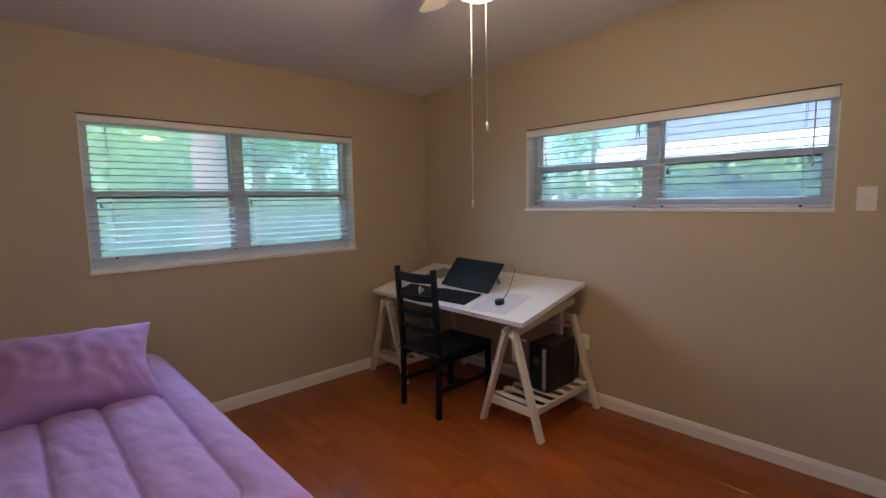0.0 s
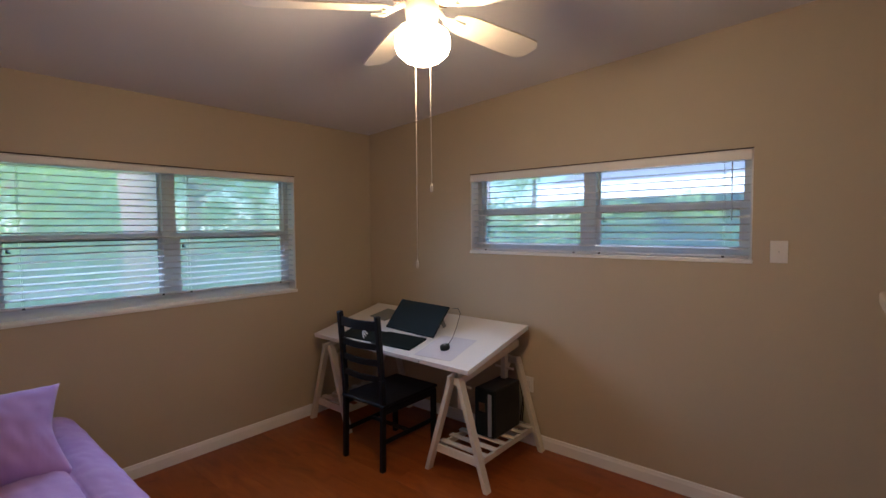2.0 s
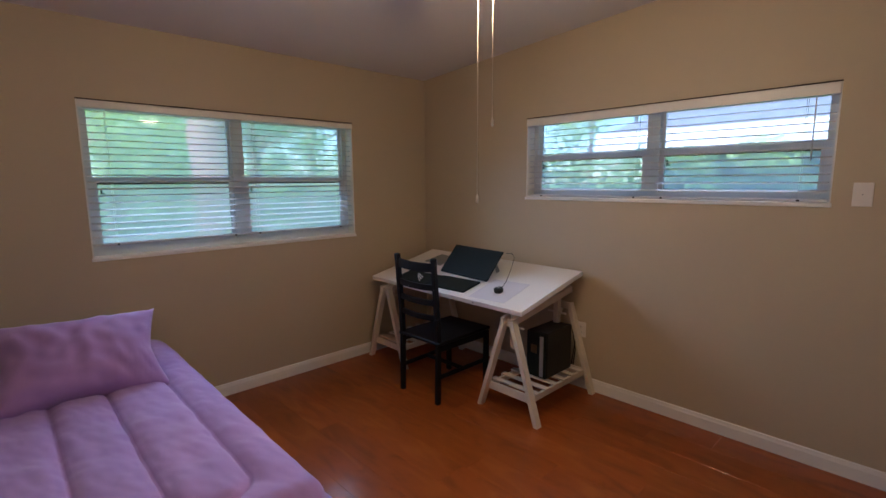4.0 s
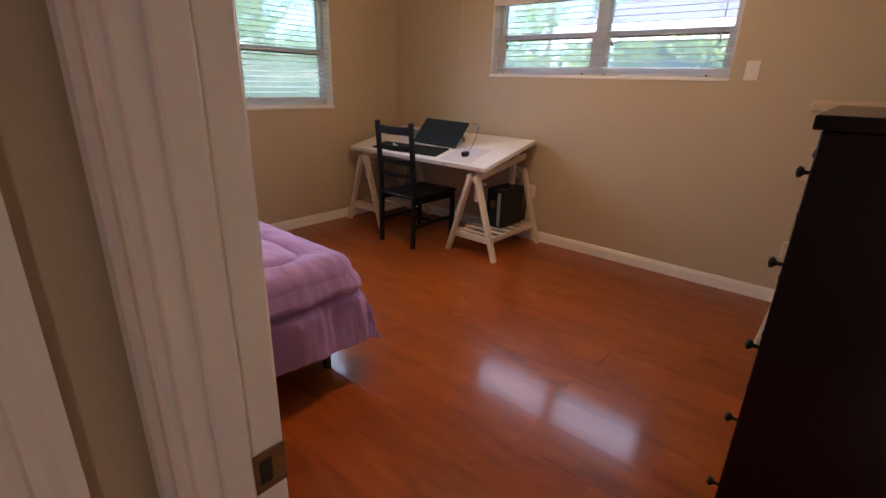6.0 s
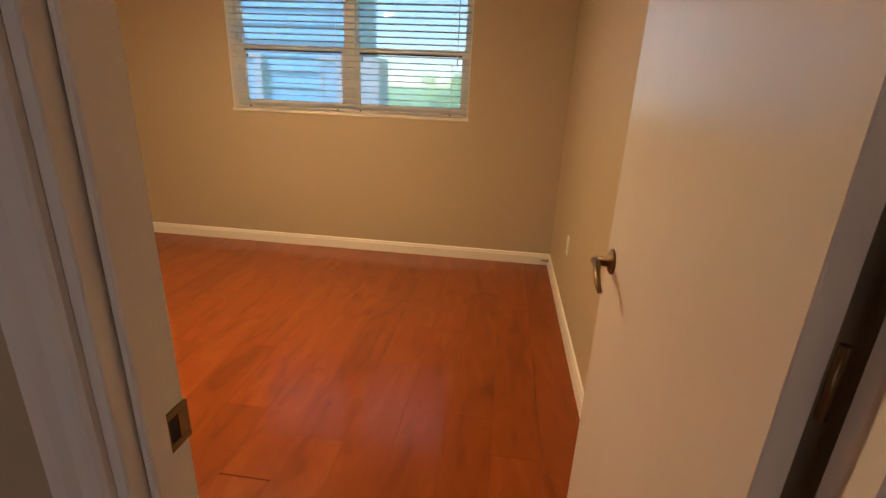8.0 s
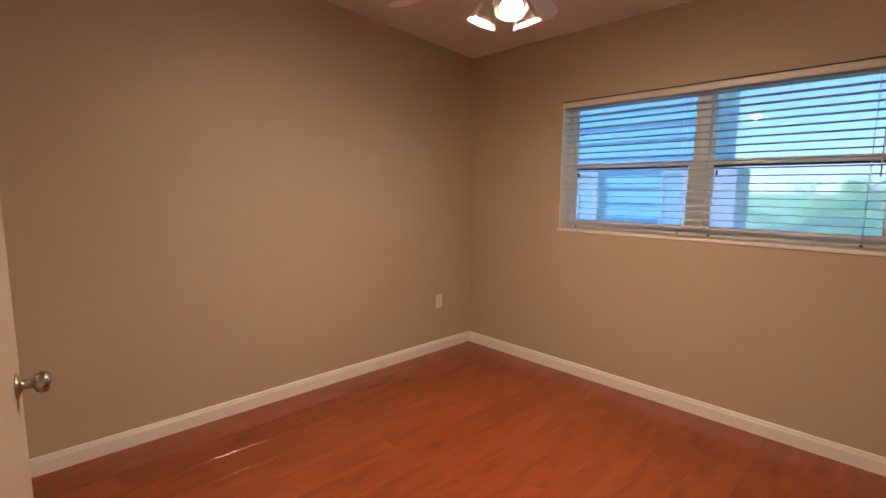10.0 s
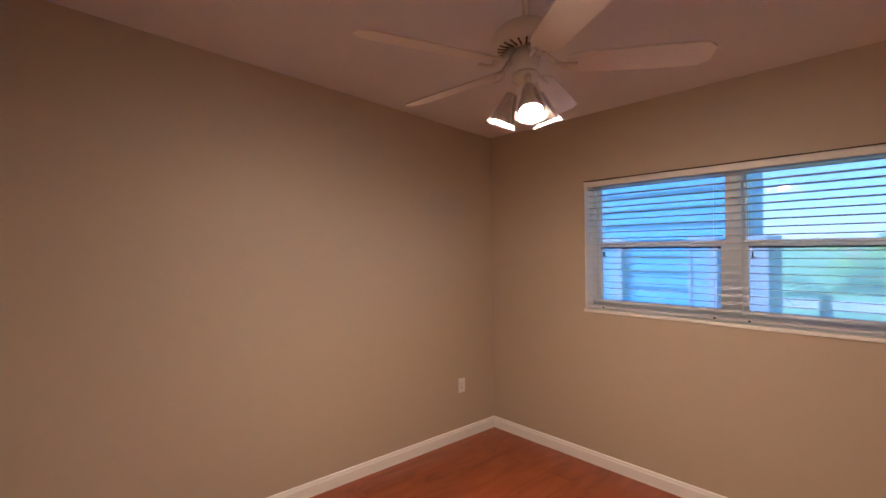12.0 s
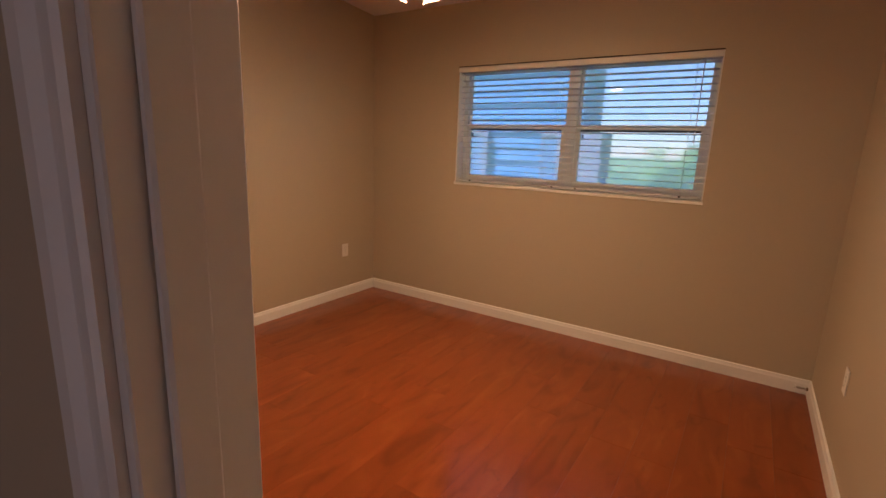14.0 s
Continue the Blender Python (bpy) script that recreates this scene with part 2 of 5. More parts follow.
M_BEDFRAME = mat("black_metal_bed_frame", (0.015, 0.015, 0.017), 0.45, 0.3, 12, 0.1)
M_GRASS = mat("lawn", (0.10, 0.17, 0.045), 0.9, 0.4, 2, 0.8, 60)
M_BARK = mat("pinkish_bark", (0.26, 0.15, 0.12), 0.9, 0.35, 3, 1.0, 40, stretch=(1, 1, 0.25))
M_LEAF = leafy("leaf_green", (0.10, 0.19, 0.06), 0.5, 0.3, 3, 0.1)
M_LEAF2 = leafy("leaf_bright", (0.22, 0.32, 0.08), 0.5, 0.3, 3, 0.1)
M_PALM = leafy("palm_green", (0.10, 0.19, 0.07), 0.5, 0.3, 4, 0.1)
M_BLUEWALL = mat("blue_siding_paint", (0.075, 0.23, 0.46), 0.6, 0.08, 2, 0.2)
M_GREYWALL = mat("neighbour_wall", (0.26, 0.25, 0.30), 0.7, 0.1, 2, 0.3)
M_WHITEOUT = mat("outdoor_white_paint", (0.78, 0.78, 0.78), 0.5, 0.05, 3, 0.1)
M_ROOF = mat("pale_roof_shingle", (0.13, 0.125, 0.15), 0.85, 0.15, 4, 0.6, 40)


# ---- mesh helpers ----
def box(bm, a, b):
    x0, y0, z0 = a
    x1, y1, z1 = b
    v = [bm.verts.new(c) for c in ((x0, y0, z0), (x1, y0, z0), (x1, y1, z0), (x0, y1, z0), (x0, y0, z1), (x1, y0, z1), (x1, y1, z1), (x0, y1, z1))]
    for f in ((0, 3, 2, 1), (4, 5, 6, 7), (0, 1, 5, 4), (1, 2, 6, 5), (2, 3, 7, 6), (3, 0, 4, 7)):
        bm.faces.new([v[k] for k in f])
    return v


def soft_box(bm, a, b, r=0.004, seg=2):
    before = set(bm.edges)
    box(bm, a, b)
    bmesh.ops.bevel(bm, geom=[e for e in bm.edges if e not in before], offset=r, segments=seg, profile=0.5, affect="EDGES")


def beam(bm, p0, p1, w, d, r=0.003, up=(0, 0, 1)):
    """A bevelled bar of section w x d from p0 to p1."""
    p0, p1 = Vector(p0), Vector(p1)
    ax = (p1 - p0).normalized()
    side = ax.cross(Vector(up))
    side = side.normalized() if side.length > 1e-4 else Vector((1, 0, 0))
    other = side.cross(ax).normalized()
    before = set(bm.edges)
    v = []
    for p in (p0, p1):
        for s, o in ((-1, -1), (1, -1), (1, 1), (-1, 1)):
            v.append(bm.verts.new(p + side * (s * w / 2) + other * (o * d / 2)))
    for f in ((0, 3, 2, 1), (4, 5, 6, 7), (0, 1, 5, 4), (1, 2, 6, 5), (2, 3, 7, 6), (3, 0, 4, 7)):
        bm.faces.new([v[k] for k in f])
    if r:
        bmesh.ops.bevel(bm, geom=[e for e in bm.edges if e not in before], offset=r, segments=1, profile=0.5, affect="EDGES")


def tube(bm, pts, radii, seg=10, cap=True):
    """A round tube through points with a radius each."""
    pts = [Vector(p) for p in pts]
    rings = []
    for k, p in enumerate(pts):
        ax = (pts[min(k + 1, len(pts) - 1)] - pts[max(k - 1, 0)]).normalized()
        s = ax.cross(Vector((0, 0, 1)) if abs(ax.z) < 0.9 else Vector((1, 0, 0))).normalized()
        o = ax.cross(s)
        r = radii[k] if isinstance(radii, (list, tuple)) else radii
        rings.append([bm.verts.new(p + s * (r * math.cos(2 * math.pi * j / seg)) + o * (r * math.sin(2 * math.pi * j / seg))) for j in range(seg)])
    for a, b in zip(rings, rings[1:]):
        for j in range(seg):
            f = bm.faces.new((a[j], a[(j + 1) % seg], b[(j + 1) % seg], b[j]))
            f.smooth = True
    if cap:
        bm.faces.new(rings[0][::-1])
        bm.faces.new(rings[-1])


def lathe(bm, profile, seg=28, centre=(0, 0, 0), turn=None):
    """A shape turned round z from (radius, height) pairs."""
    c = Vector(centre)
    rings = []
    for r, z in profile:
        ring = []
        for j in range(seg):
            a = 2 * math.pi * j / seg
            p = Vector((max(r, 1e-4) * math.cos(a), max(r, 1e-4) * math.sin(a), z))
            ring.append(bm.verts.new((turn @ p if turn else p) + c))
        rings.append(ring)
    for a, b in zip(rings, rings[1:]):
        for j in range(seg):
            f = bm.faces.new((a[j], a[(j + 1) % seg], b[(j + 1) % seg], b[j]))
            f.smooth = True


def part(name, bm, material, parent=None, label=""):
    """Links a bmesh as one mesh object under a thing or a part."""
    bmesh.ops.recalc_face_normals(bm, faces=bm.faces[:])
    me = bpy.data.meshes.new(name)
    bm.to_mesh(me)
    bm.free()
    me.materials.append(material)
    ob = new(name, me)
    if parent:
        ob.parent = parent
    if label:
        ob["label"] = label
    return ob


def thing(name, m, label, category, group="", kind=""):
    ob = new(name)
    ob.empty_display_size = 0.1
    ob.matrix_world = m
    return tagged(ob, label, category, group, kind)


def setting(name, bm, material, label, category="wall"):
    return tagged(part(name, bm, material), label, category, kind="structure")


# ---- plan ----
NORTH, EAST, SOUTH = 3.66, 3.275, -0.66
WEST, MID_W, MID_E = -3.925, -0.405, -0.205
R2_SOUTH, HALL_N, HALL_E = 0.458, 0.358, -0.305
HALL_W, HALL_S = -1.95, -1.35
TOP = 3.05


def ceil_z(y):
    return 2.52 + 0.068 * (NORTH - y)


WIN_A = (0.565, 2.442, 1.105, 2.060)
WIN_B = (0.524, 2.440, 1.428, 2.048)
WIN_C = (-3.008, -1.132, 1.103, 2.036)
THICK = 0.20


def wall_x(bm, x0, x1, y0, y1, holes, z1=TOP):
    """A wall along x with holes (from, to, sill, head)."""
    x = x0
    for a, b, s, h in sorted(holes):
        box(bm, (x, y0, 0), (a, y1, z1))
        if s > 0:
            box(bm, (a, y0, 0), (b, y1, s))
        box(bm, (a, y0, h), (b, y1, z1))
        x = b
    box(bm, (x, y0, 0), (x1, y1, z1))


def wall_y(bm, y0, y1, x0, x1, holes, z1=TOP):
    y = y0
    for a, b, s, h in sorted(holes):
        box(bm, (x0, y, 0), (x1, a, z1))
        if s > 0:
            box(bm, (x0, a, 0), (x1, b, s))
        box(bm, (x0, a, h), (x1, b, z1))
        y = b
    box(bm, (x0, y, 0), (x1, y1, z1))


DOOR_1 = (-0.520, 0.271, 0, 2.045)
DOOR_2 = (-1.241, -0.449, 0, 2.045)
CLOSET = (-2.60, -1.82, 0, 2.045)

bm = bmesh.new()
wall_x(bm, WEST - THICK, EAST + THICK, NORTH, NORTH + THICK, [WIN_A, WIN_C])
setting("wall_north", bm, M_WALL, "beige painted outer wall with two blind-covered windows")
bm = bmesh.new()
wall_y(bm, SOUTH - 0.11, NORTH, EAST, EAST + THICK, [WIN_B])
setting("wall_east", bm, M_WALL, "beige painted wall with a long high window")
bm = bmesh.new()
wall_y(bm, HALL_S, NORTH, WEST - THICK, WEST, [])
setting("wall_west", bm, M_WALL, "plain beige painted wall of the empty room")
bm = bmesh.new()
box(bm, (MID_W, R2_SOUTH, 0), (MID_E, NORTH, TOP))
setting("wall_middle", bm, M_WALL, "beige painted wall between the two bedrooms")
bm = bmesh.new()
wall_y(bm, HALL_S, R2_SOUTH, HALL_E, MID_E, [DOOR_1])
setting("wall_bedroom_door", bm, M_WALL, "beige painted wall with an open doorway")
bm = bmesh.new()
wall_x(bm, WEST, HALL_E, HALL_N, R2_SOUTH, [DOOR_2, CLOSET])
setting("wall_hall", bm, M_WALL, "beige painted wall between hall and empty room")
bm = bmesh.new()
box(bm, (MID_E, SOUTH - 0.11, 0), (EAST, SOUTH, TOP))
setting("wall_south", bm, M_WALL, "plain beige painted wall behind the dresser")
# the opening is added, out of view, to let light into the hall
bm = bmesh.new()
wall_x(bm, WEST, MID_E, HALL_S - 0.11, HALL_S, [(-1.60, -1.30, 0, 2.05)])
setting("wall_hall_south", bm, M_WALL, "unseen beige wall with an added opening for the hall lamp")
# unseen box added behind the opening to keep blue daylight out
bm = bmesh.new()
for a, b in (((-2.2, -2.4, 0), (-2.1, HALL_S - 0.11, TOP)), ((-0.8, -2.4, 0), (-0.7, HALL_S - 0.11, TOP)), ((-2.1, -2.4, 0), (-0.8, -2.3, TOP)), ((-2.1, -2.3, 2.5), (-0.8, HALL_S - 0.11, 2.6)), ((-2.1, -2.3, -0.12), (-0.8, HALL_S - 0.11, -0.01))):
    box(bm, a, b)
setting("wall_daylight_block", bm, M_WALL, "unseen beige walls added to keep daylight out of the hall")
bm = bmesh.new()
box(bm, (HALL_W - 0.11, HALL_S, 0), (HALL_W, HALL_N, TOP))
setting("wall_hall_west", bm, M_WALL, "plain beige wall at the end of the hall")

bm = bmesh.new()
v = box(bm, (WEST - THICK, HALL_S - 0.11, 0), (EAST + THICK, NORTH + THICK, 0.15))
for q in v:
    q.co.z += ceil_z(q.co.y)
setting("ceiling", bm, M_CEIL, "pale sloping painted ceiling", "ceiling")

bm = bmesh.new()
box(bm, (WEST - THICK, HALL_S - 0.11, -0.12), (EAST + THICK, NORTH + THICK, -0.008))
floor = setting("floor", bm, M_BASE, "glossy cherry-red laminate plank floor", "floor")


# ---- baseboards, casings ----
def baseboard(p0, p1, inward):
    """A moulded skirting between two floor points."""
    p0, p1, n = Vector((*p0, 0)), Vector((*p1, 0)), Vector((*inward, 0))
    bm = bmesh.new()
    prof = ((0.0, 0.0), (0.016, 0.0), (0.016, 0.066), (0.012, 0.076), (0.009, 0.088), (0.0, 0.092))
    rings = [[bm.verts.new(p + n * d + Vector((0, 0, h))) for d, h in prof] for p in (p0, p1)]
    for k in range(len(prof)):
        bm.faces.new((rings[0][k], rings[0][(k + 1) % len(prof)], rings[1][(k + 1) % len(prof)], rings[1][k]))
    bm.faces.new(rings[0])
    bm.faces.new(rings[1][::-1])
    return setting("baseboard", bm, M_TRIM, "white painted moulded baseboard", "baseboard")


CW = 0.062
baseboard((MID_E, NORTH), (EAST, NORTH), (0, -1))
baseboard((EAST, SOUTH), (EAST, NORTH - 0.016), (-1, 0))
baseboard((MID_E, DOOR_1[1] + CW), (MID_E, NORTH - 0.016), (1, 0))
baseboard((MID_E + 0.016, SOUTH), (EAST - 0.016, SOUTH), (0, 1))
baseboard((WEST, NORTH), (MID_W, NORTH), (0, -1))
baseboard((WEST, R2_SOUTH), (WEST, NORTH - 0.016), (1, 0))
baseboard((MID_W, R2_SOUTH), (MID_W, NORTH - 0.016), (-1, 0))
baseboard((WEST + 0.016, R2_SOUTH), (CLOSET[0] - CW, R2_SOUTH), (0, 1))
baseboard((CLOSET[1] + CW, R2_SOUTH), (DOOR_2[0] - CW, R2_SOUTH), (0, 1))
baseboard((HALL_W, HALL_N), (DOOR_2[0] - CW, HALL_N), (0, -1))


def casing_strip(bm, p0, p1, across, out):
    """One moulded casing board between two points; across points away from the opening."""
    p0, p1, a, o = Vector(p0), Vector(p1), Vector(across), Vector(out)
    prof = ((0.0, 0.0), (0.0, 0.010), (0.006, 0.014), (0.018, 0.014), (0.022, 0.010), (0.034, 0.011), (0.046, 0.018), (CW, 0.020), (CW, 0.0))
    rings = [[bm.verts.new(p + a * s + o * d) for s, d in prof] for p in (p0, p1)]
    for k in range(len(prof)):
        bm.faces.new((rings[0][k], rings[0][(k + 1) % len(prof)], rings[1][(k + 1) % len(prof)], rings[1][k]))
    bm.faces.new(rings[0])
    bm.faces.new(rings[1][::-1])


def doorway(name, along, lo, hi, f0, f1, head, label):
    """Jamb lining, stop and casings on both faces. along 'x' or 'y'; f0 and f1: the wall's faces; the leaf closes flush with f1."""
    root = thing(name, Matrix.Identity(4), label, "door frame", kind="structure")

    def at(s, d, z):
        return (s, d, z) if along == "x" else (d, s, z)

    up = 1 if f1 > f0 else -1
    for nm, a, b in (("jamb", lo - 0.004, lo + 0.014), ("jamb", hi - 0.014, hi + 0.004)):
        bm = bmesh.new()
        p, q = at(a, f0 - up * 0.002, 0), at(b, f1 + up * 0.002, head)
        soft_box(bm, [min(i, j) for i, j in zip(p, q)], [max(i, j) for i, j in zip(p, q)], 0.002, 1)
        part(nm, bm, M_TRIM, root)
    bm = bmesh.new()
    p, q = at(lo + 0.014, f0 - up * 0.002, head - 0.018), at(hi - 0.014, f1 + up * 0.002, head + 0.004)
    box(bm, [min(i, j) for i, j in zip(p, q)], [max(i, j) for i, j in zip(p, q)])
    part("head_jamb", bm, M_TRIM, root)
    d0, d1 = f1 - up * 0.078, f1 - up * 0.042
    for a, b in ((lo + 0.014, lo + 0.026), (hi - 0.026, hi - 0.014)):
        bm = bmesh.new()
        p, q = at(a, d0, 0), at(b, d1, head - 0.018)
        soft_box(bm, [min(i, j) for i, j in zip(p, q)], [max(i, j) for i, j in zip(p, q)], 0.003, 1)
        part("door_stop", bm, M_TRIM, root)
    for face, out in ((f0, -up), (f1, up)):
        o = at(0, out, 0)
        for s, sg in ((lo - 0.002, -1), (hi + 0.002, 1)):
            bm = bmesh.new()
            casing_strip(bm, at(s, face, 0), at(s, face, head + CW), at(sg, 0, 0), o)
            part("casing", bm, M_TRIM, root)
        bm = bmesh.new()
        casing_strip(bm, at(lo - 0.002, face, head), at(hi + 0.002, face, head), (0, 0, 1), o)
        part("casing", bm, M_TRIM, root)
    return root


frame_1 = doorway("door_frame_1", "y", DOOR_1[0], DOOR_1[1], HALL_E, MID_E, DOOR_1[3], "white painted door frame with moulded casing and bronze strike")
frame_2 = doorway("door_frame_2", "x", DOOR_2[0], DOOR_2[1], HALL_N, R2_SOUTH, DOOR_2[3], "white painted door frame of the empty room with bronze strike")
frame_3 = doorway("door_frame_3", "x", CLOSET[0], CLOSET[1], HALL_N, R2_SOUTH, CLOSET[3], "white painted closet door frame")


def strike(parent, along, s, d, face, zc):
    """A bronze strike plate let into a jamb, 57 mm high, with a dark patch for its latch hole."""
    bm = bmesh.new()

    def bx(a0, a1, b0, b1, z0, z1):
        p, q = ((a0, b0, z0), (a1, b1, z1)) if along == "x" else ((b0, a0, z0), (b1, a1, z1))
        soft_box(bm, [min(i, j) for i, j in zip(p, q)], [max(i, j) for i, j in zip(p, q)], 0.0008, 1)
    t = face * 0.003
    for b0, b1, z0, z1 in ((-0.014, 0.030, 0.018, 0.029), (-0.014, 0.030, -0.029, -0.018), (-0.014, -0.006, -0.018, 0.018), (0.010, 0.030, -0.018, 0.018)):
        bx(s, s + t, d + b0, d + b1, zc + z0, zc + z1)
    pl = part("strike_plate", bm, M_BRASS, parent, "worn bronze strike plate")
    # flat dark patch painted as the shade inside the latch hole
    bm = bmesh.new()
    bx(s, s + face * 0.0015, d - 0.006, d + 0.010, zc - 0.018, zc + 0.018)
    part("latch_hole_shade", bm, M_DARK, pl)


strike(frame_1, "y", DOOR_1[1] - 0.014, MID_E - 0.026, -1, 0.905)
strike(frame_2, "x", DOOR_2[0] + 0.014, R2_SOUTH - 0.026, 1, 0.917)


# ---- doors ----
def lever(bm_rose, bm_lever, x, y, z, side, toward):
    """A round rose and a drooping lever on a leaf's face. side: the face's way along x; toward: the lever's way along y."""
    lathe(bm_rose, ((0.0, 0.0), (0.033, 0.0), (0.033, 0.004), (0.026, 0.009), (0.014, 0.012), (0.011, 0.04), (0.0, 0.04)), 20, (x, y, z), Matrix.Rotation(radians(90 * side), 3, "Y"))
    e = x + side * 0.045
    tube(bm_lever, ((e, y, z), (e, y + toward * 0.03, z + 0.002), (e + side * 0.006, y + toward * 0.065, z - 0.004), (e + side * 0.008, y + toward * 0.10, z - 0.026), (e + side * 0.004, y + toward * 0.115, z - 0.040)), (0.010, 0.0095, 0.0085, 0.0075, 0.006), 10)


door = thing("door_2", pose(-0.489, 0.468, 0, 0, 0, 1.6), "white painted flush door standing open with bronze lever", "door", kind="structure")
bm = bmesh.new()
soft_box(bm, (-0.036, 0.0, 0.010), (0.0, 0.760, 2.022), 0.002, 1)
part("leaf", bm, M_DOOR, door)
b1, b2 = bmesh.new(), bmesh.new()
lever(b1, b2, -0.036, 0.70, 0.935, -1, -1)
hd = part("rose", b1, M_BRASS, door, "round bronze rose")
part("lever_handle", b2, M_BRASS, door, "drooping bronze lever")
for z in (0.22, 1.02, 1.80):
    bm = bmesh.new()
    tube(bm, ((0.006, -0.004, z), (0.006, -0.004, z + 0.09)), 0.006, 8)
    part("hinge", bm, M_BRASS, door, "bronze hinge barrel")
bm = bmesh.new()
soft_box(bm, (-0.030, 0.7595, 0.905), (-0.006, 0.7615, 0.965), 0.0006, 1)
part("latch_plate", bm, M_BRASS, door)

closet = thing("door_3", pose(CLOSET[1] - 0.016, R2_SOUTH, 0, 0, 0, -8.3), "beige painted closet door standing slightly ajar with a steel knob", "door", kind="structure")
LEAF_W = CLOSET[1] - CLOSET[0] - 0.032
bm = bmesh.new()
soft_box(bm, (-LEAF_W, -0.036, 0.010), (0.0, 0.0, 2.022), 0.002, 1)
part("leaf", bm, M_BEIGEDOOR, closet)
bm = bmesh.new()
lathe(bm, ((0.0, 0.0), (0.032, 0.0), (0.032, 0.004), (0.020, 0.008), (0.012, 0.012), (0.011, 0.030), (0.022, 0.036), (0.027, 0.048), (0.024, 0.060), (0.012, 0.066), (0.0, 0.067)), 22, (-LEAF_W + 0.065, 0.0, 0.92), Matrix.Rotation(radians(-90), 3, "X"))
part("door_knob", bm, M_STEEL, closet, "satin steel knob")
for z in (0.22, 1.78):
    bm = bmesh.new()
    tube(bm, ((0.004, 0.006, z), (0.004, 0.006, z + 0.09)), 0.007, 8)
    part("hinge", bm, M_TRIM, closet)


# ---- windows and blinds ----
def window_unit(n, m, w, z0, z1, label, line_vary):
    """Two single-hung lights side by side in a recess: local x to the right, y outwards, z from the floor."""
    root = thing("window_%d" % n, m, label, "window", kind="structure")
    bm = bmesh.new()
    t = 0.008
    box(bm, (0, 0.002, z0), (t, THICK - 0.002, z1))
    box(bm, (w - t, 0.002, z0), (w, THICK - 0.002, z1))
    box(bm, (t, 0.002, z1 - t), (w - t, THICK - 0.002, z1))
    part("reveal", bm, M_TRIM, root)
    bm = bmesh.new()
    soft_box(bm, (-0.006, -0.012, z0 - 0.012), (w + 0.006, THICK - 0.004, z0 + 0.010), 0.004, 2)
    part("window_sill", bm, M_TRIM, root, "white painted sill")
    # thin dark brown line of uneven height along the opening's head
    if line_vary:
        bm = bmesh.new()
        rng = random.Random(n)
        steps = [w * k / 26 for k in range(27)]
        rows = [[bm.verts.new((x, y, z1 + z)) for y, z in ((-0.0035, -0.0012 - rng.uniform(0, line_vary)), (-0.0035, 0.0012 + rng.uniform(0, line_vary)), (0.001, 0.004), (0.001, -0.004))] for x in steps]
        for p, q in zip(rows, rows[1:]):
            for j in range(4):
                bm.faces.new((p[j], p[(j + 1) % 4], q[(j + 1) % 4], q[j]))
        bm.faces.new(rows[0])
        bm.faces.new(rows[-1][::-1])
        part("dark_line", bm, M_DARKLINE, root, "thin uneven dark brown line over the blind")
    f0, f1 = 0.095, 0.165
    a, b, c, d = t, w - t, z0 + 0.010, z1 - t
    bm = bmesh.new()
    fw = 0.036
    box(bm, (a, f0, c), (a + fw, f1, d))
    box(bm, (b - fw, f0, c), (b, f1, d))
    box(bm, (a + fw, f0, d - fw), (b - fw, f1, d))
    box(bm, (a + fw, f0, c), (b - fw, f1, c + fw))
    mid = w / 2
    box(bm, (mid - 0.042, f0 - 0.006, c + fw), (mid + 0.042, f1, d - fw))
    part("window_frame", bm, M_FRAME, root, "white aluminium frame with a wide mullion")
    rail = (z0 + z1) / 2 + 0.005
    for x0, x1 in ((a + fw, mid - 0.042), (mid + 0.042, b - fw)):
        s = 0.030
        bm = bmesh.new()
        lo, hi = c + fw, rail + 0.018
        box(bm, (x0, f0 + 0.006, lo), (x0 + s, f0 + 0.030, hi))
        box(bm, (x1 - s, f0 + 0.006, lo), (x1, f0 + 0.030, hi))
        box(bm, (x0 + s, f0 + 0.006, hi - 0.036), (x1 - s, f0 + 0.034, hi))
        box(bm, (x0 + s, f0 + 0.006, lo), (x1 - s, f0 + 0.030, lo + s))
        sash = part("lower_sash", bm, M_FRAME, root)
        bm = bmesh.new()
        box(bm, (x0 + s, f0 + 0.004, hi - 0.047), (x1 - s, f0 + 0.028, hi - 0.0365))
        part("gasket", bm, M_DARK, sash, "dark weather strip")
        bm = bmesh.new()
        box(bm, (x0 + s, f0 + 0.018, lo + s), (x1 - s, f0 + 0.021, hi - 0.0475))
        part("pane", bm, M_GLASS, sash).visible_shadow = False
        bm = bmesh.new()
        soft_box(bm, (x0 + 0.045, f0 + 0.002, hi - 0.105), (x0 + 0.053, f0 + 0.017, hi - 0.070), 0.001, 1)
        soft_box(bm, (x0 + 0.054, f0 + 0.006, hi - 0.105), (x0 + 0.066, f0 + 0.017, hi - 0.098), 0.001, 1)
        part("vent_latch", bm, M_DARK, sash, "small dark latch")
        bm = bmesh.new()
        box(bm, (x0, f0 + 0.036, rail - 0.018), (x1, f0 + 0.06, rail + 0.016))
        box(bm, (x0, f0 + 0.036, rail + 0.016), (x0 + 0.014, f0 + 0.06, d - fw))
        box(bm, (x1 - 0.014, f0 + 0.036, rail + 0.016), (x1, f0 + 0.06, d - fw))
        up = part("upper_sash", bm, M_FRAME, root)
        if n == 1:
            scr = bmesh.new()
            box(scr, (x0 + 0.004, f0 + 0.0645, lo + 0.004), (x1 - 0.004, f0 + 0.0652, rail - 0.004))
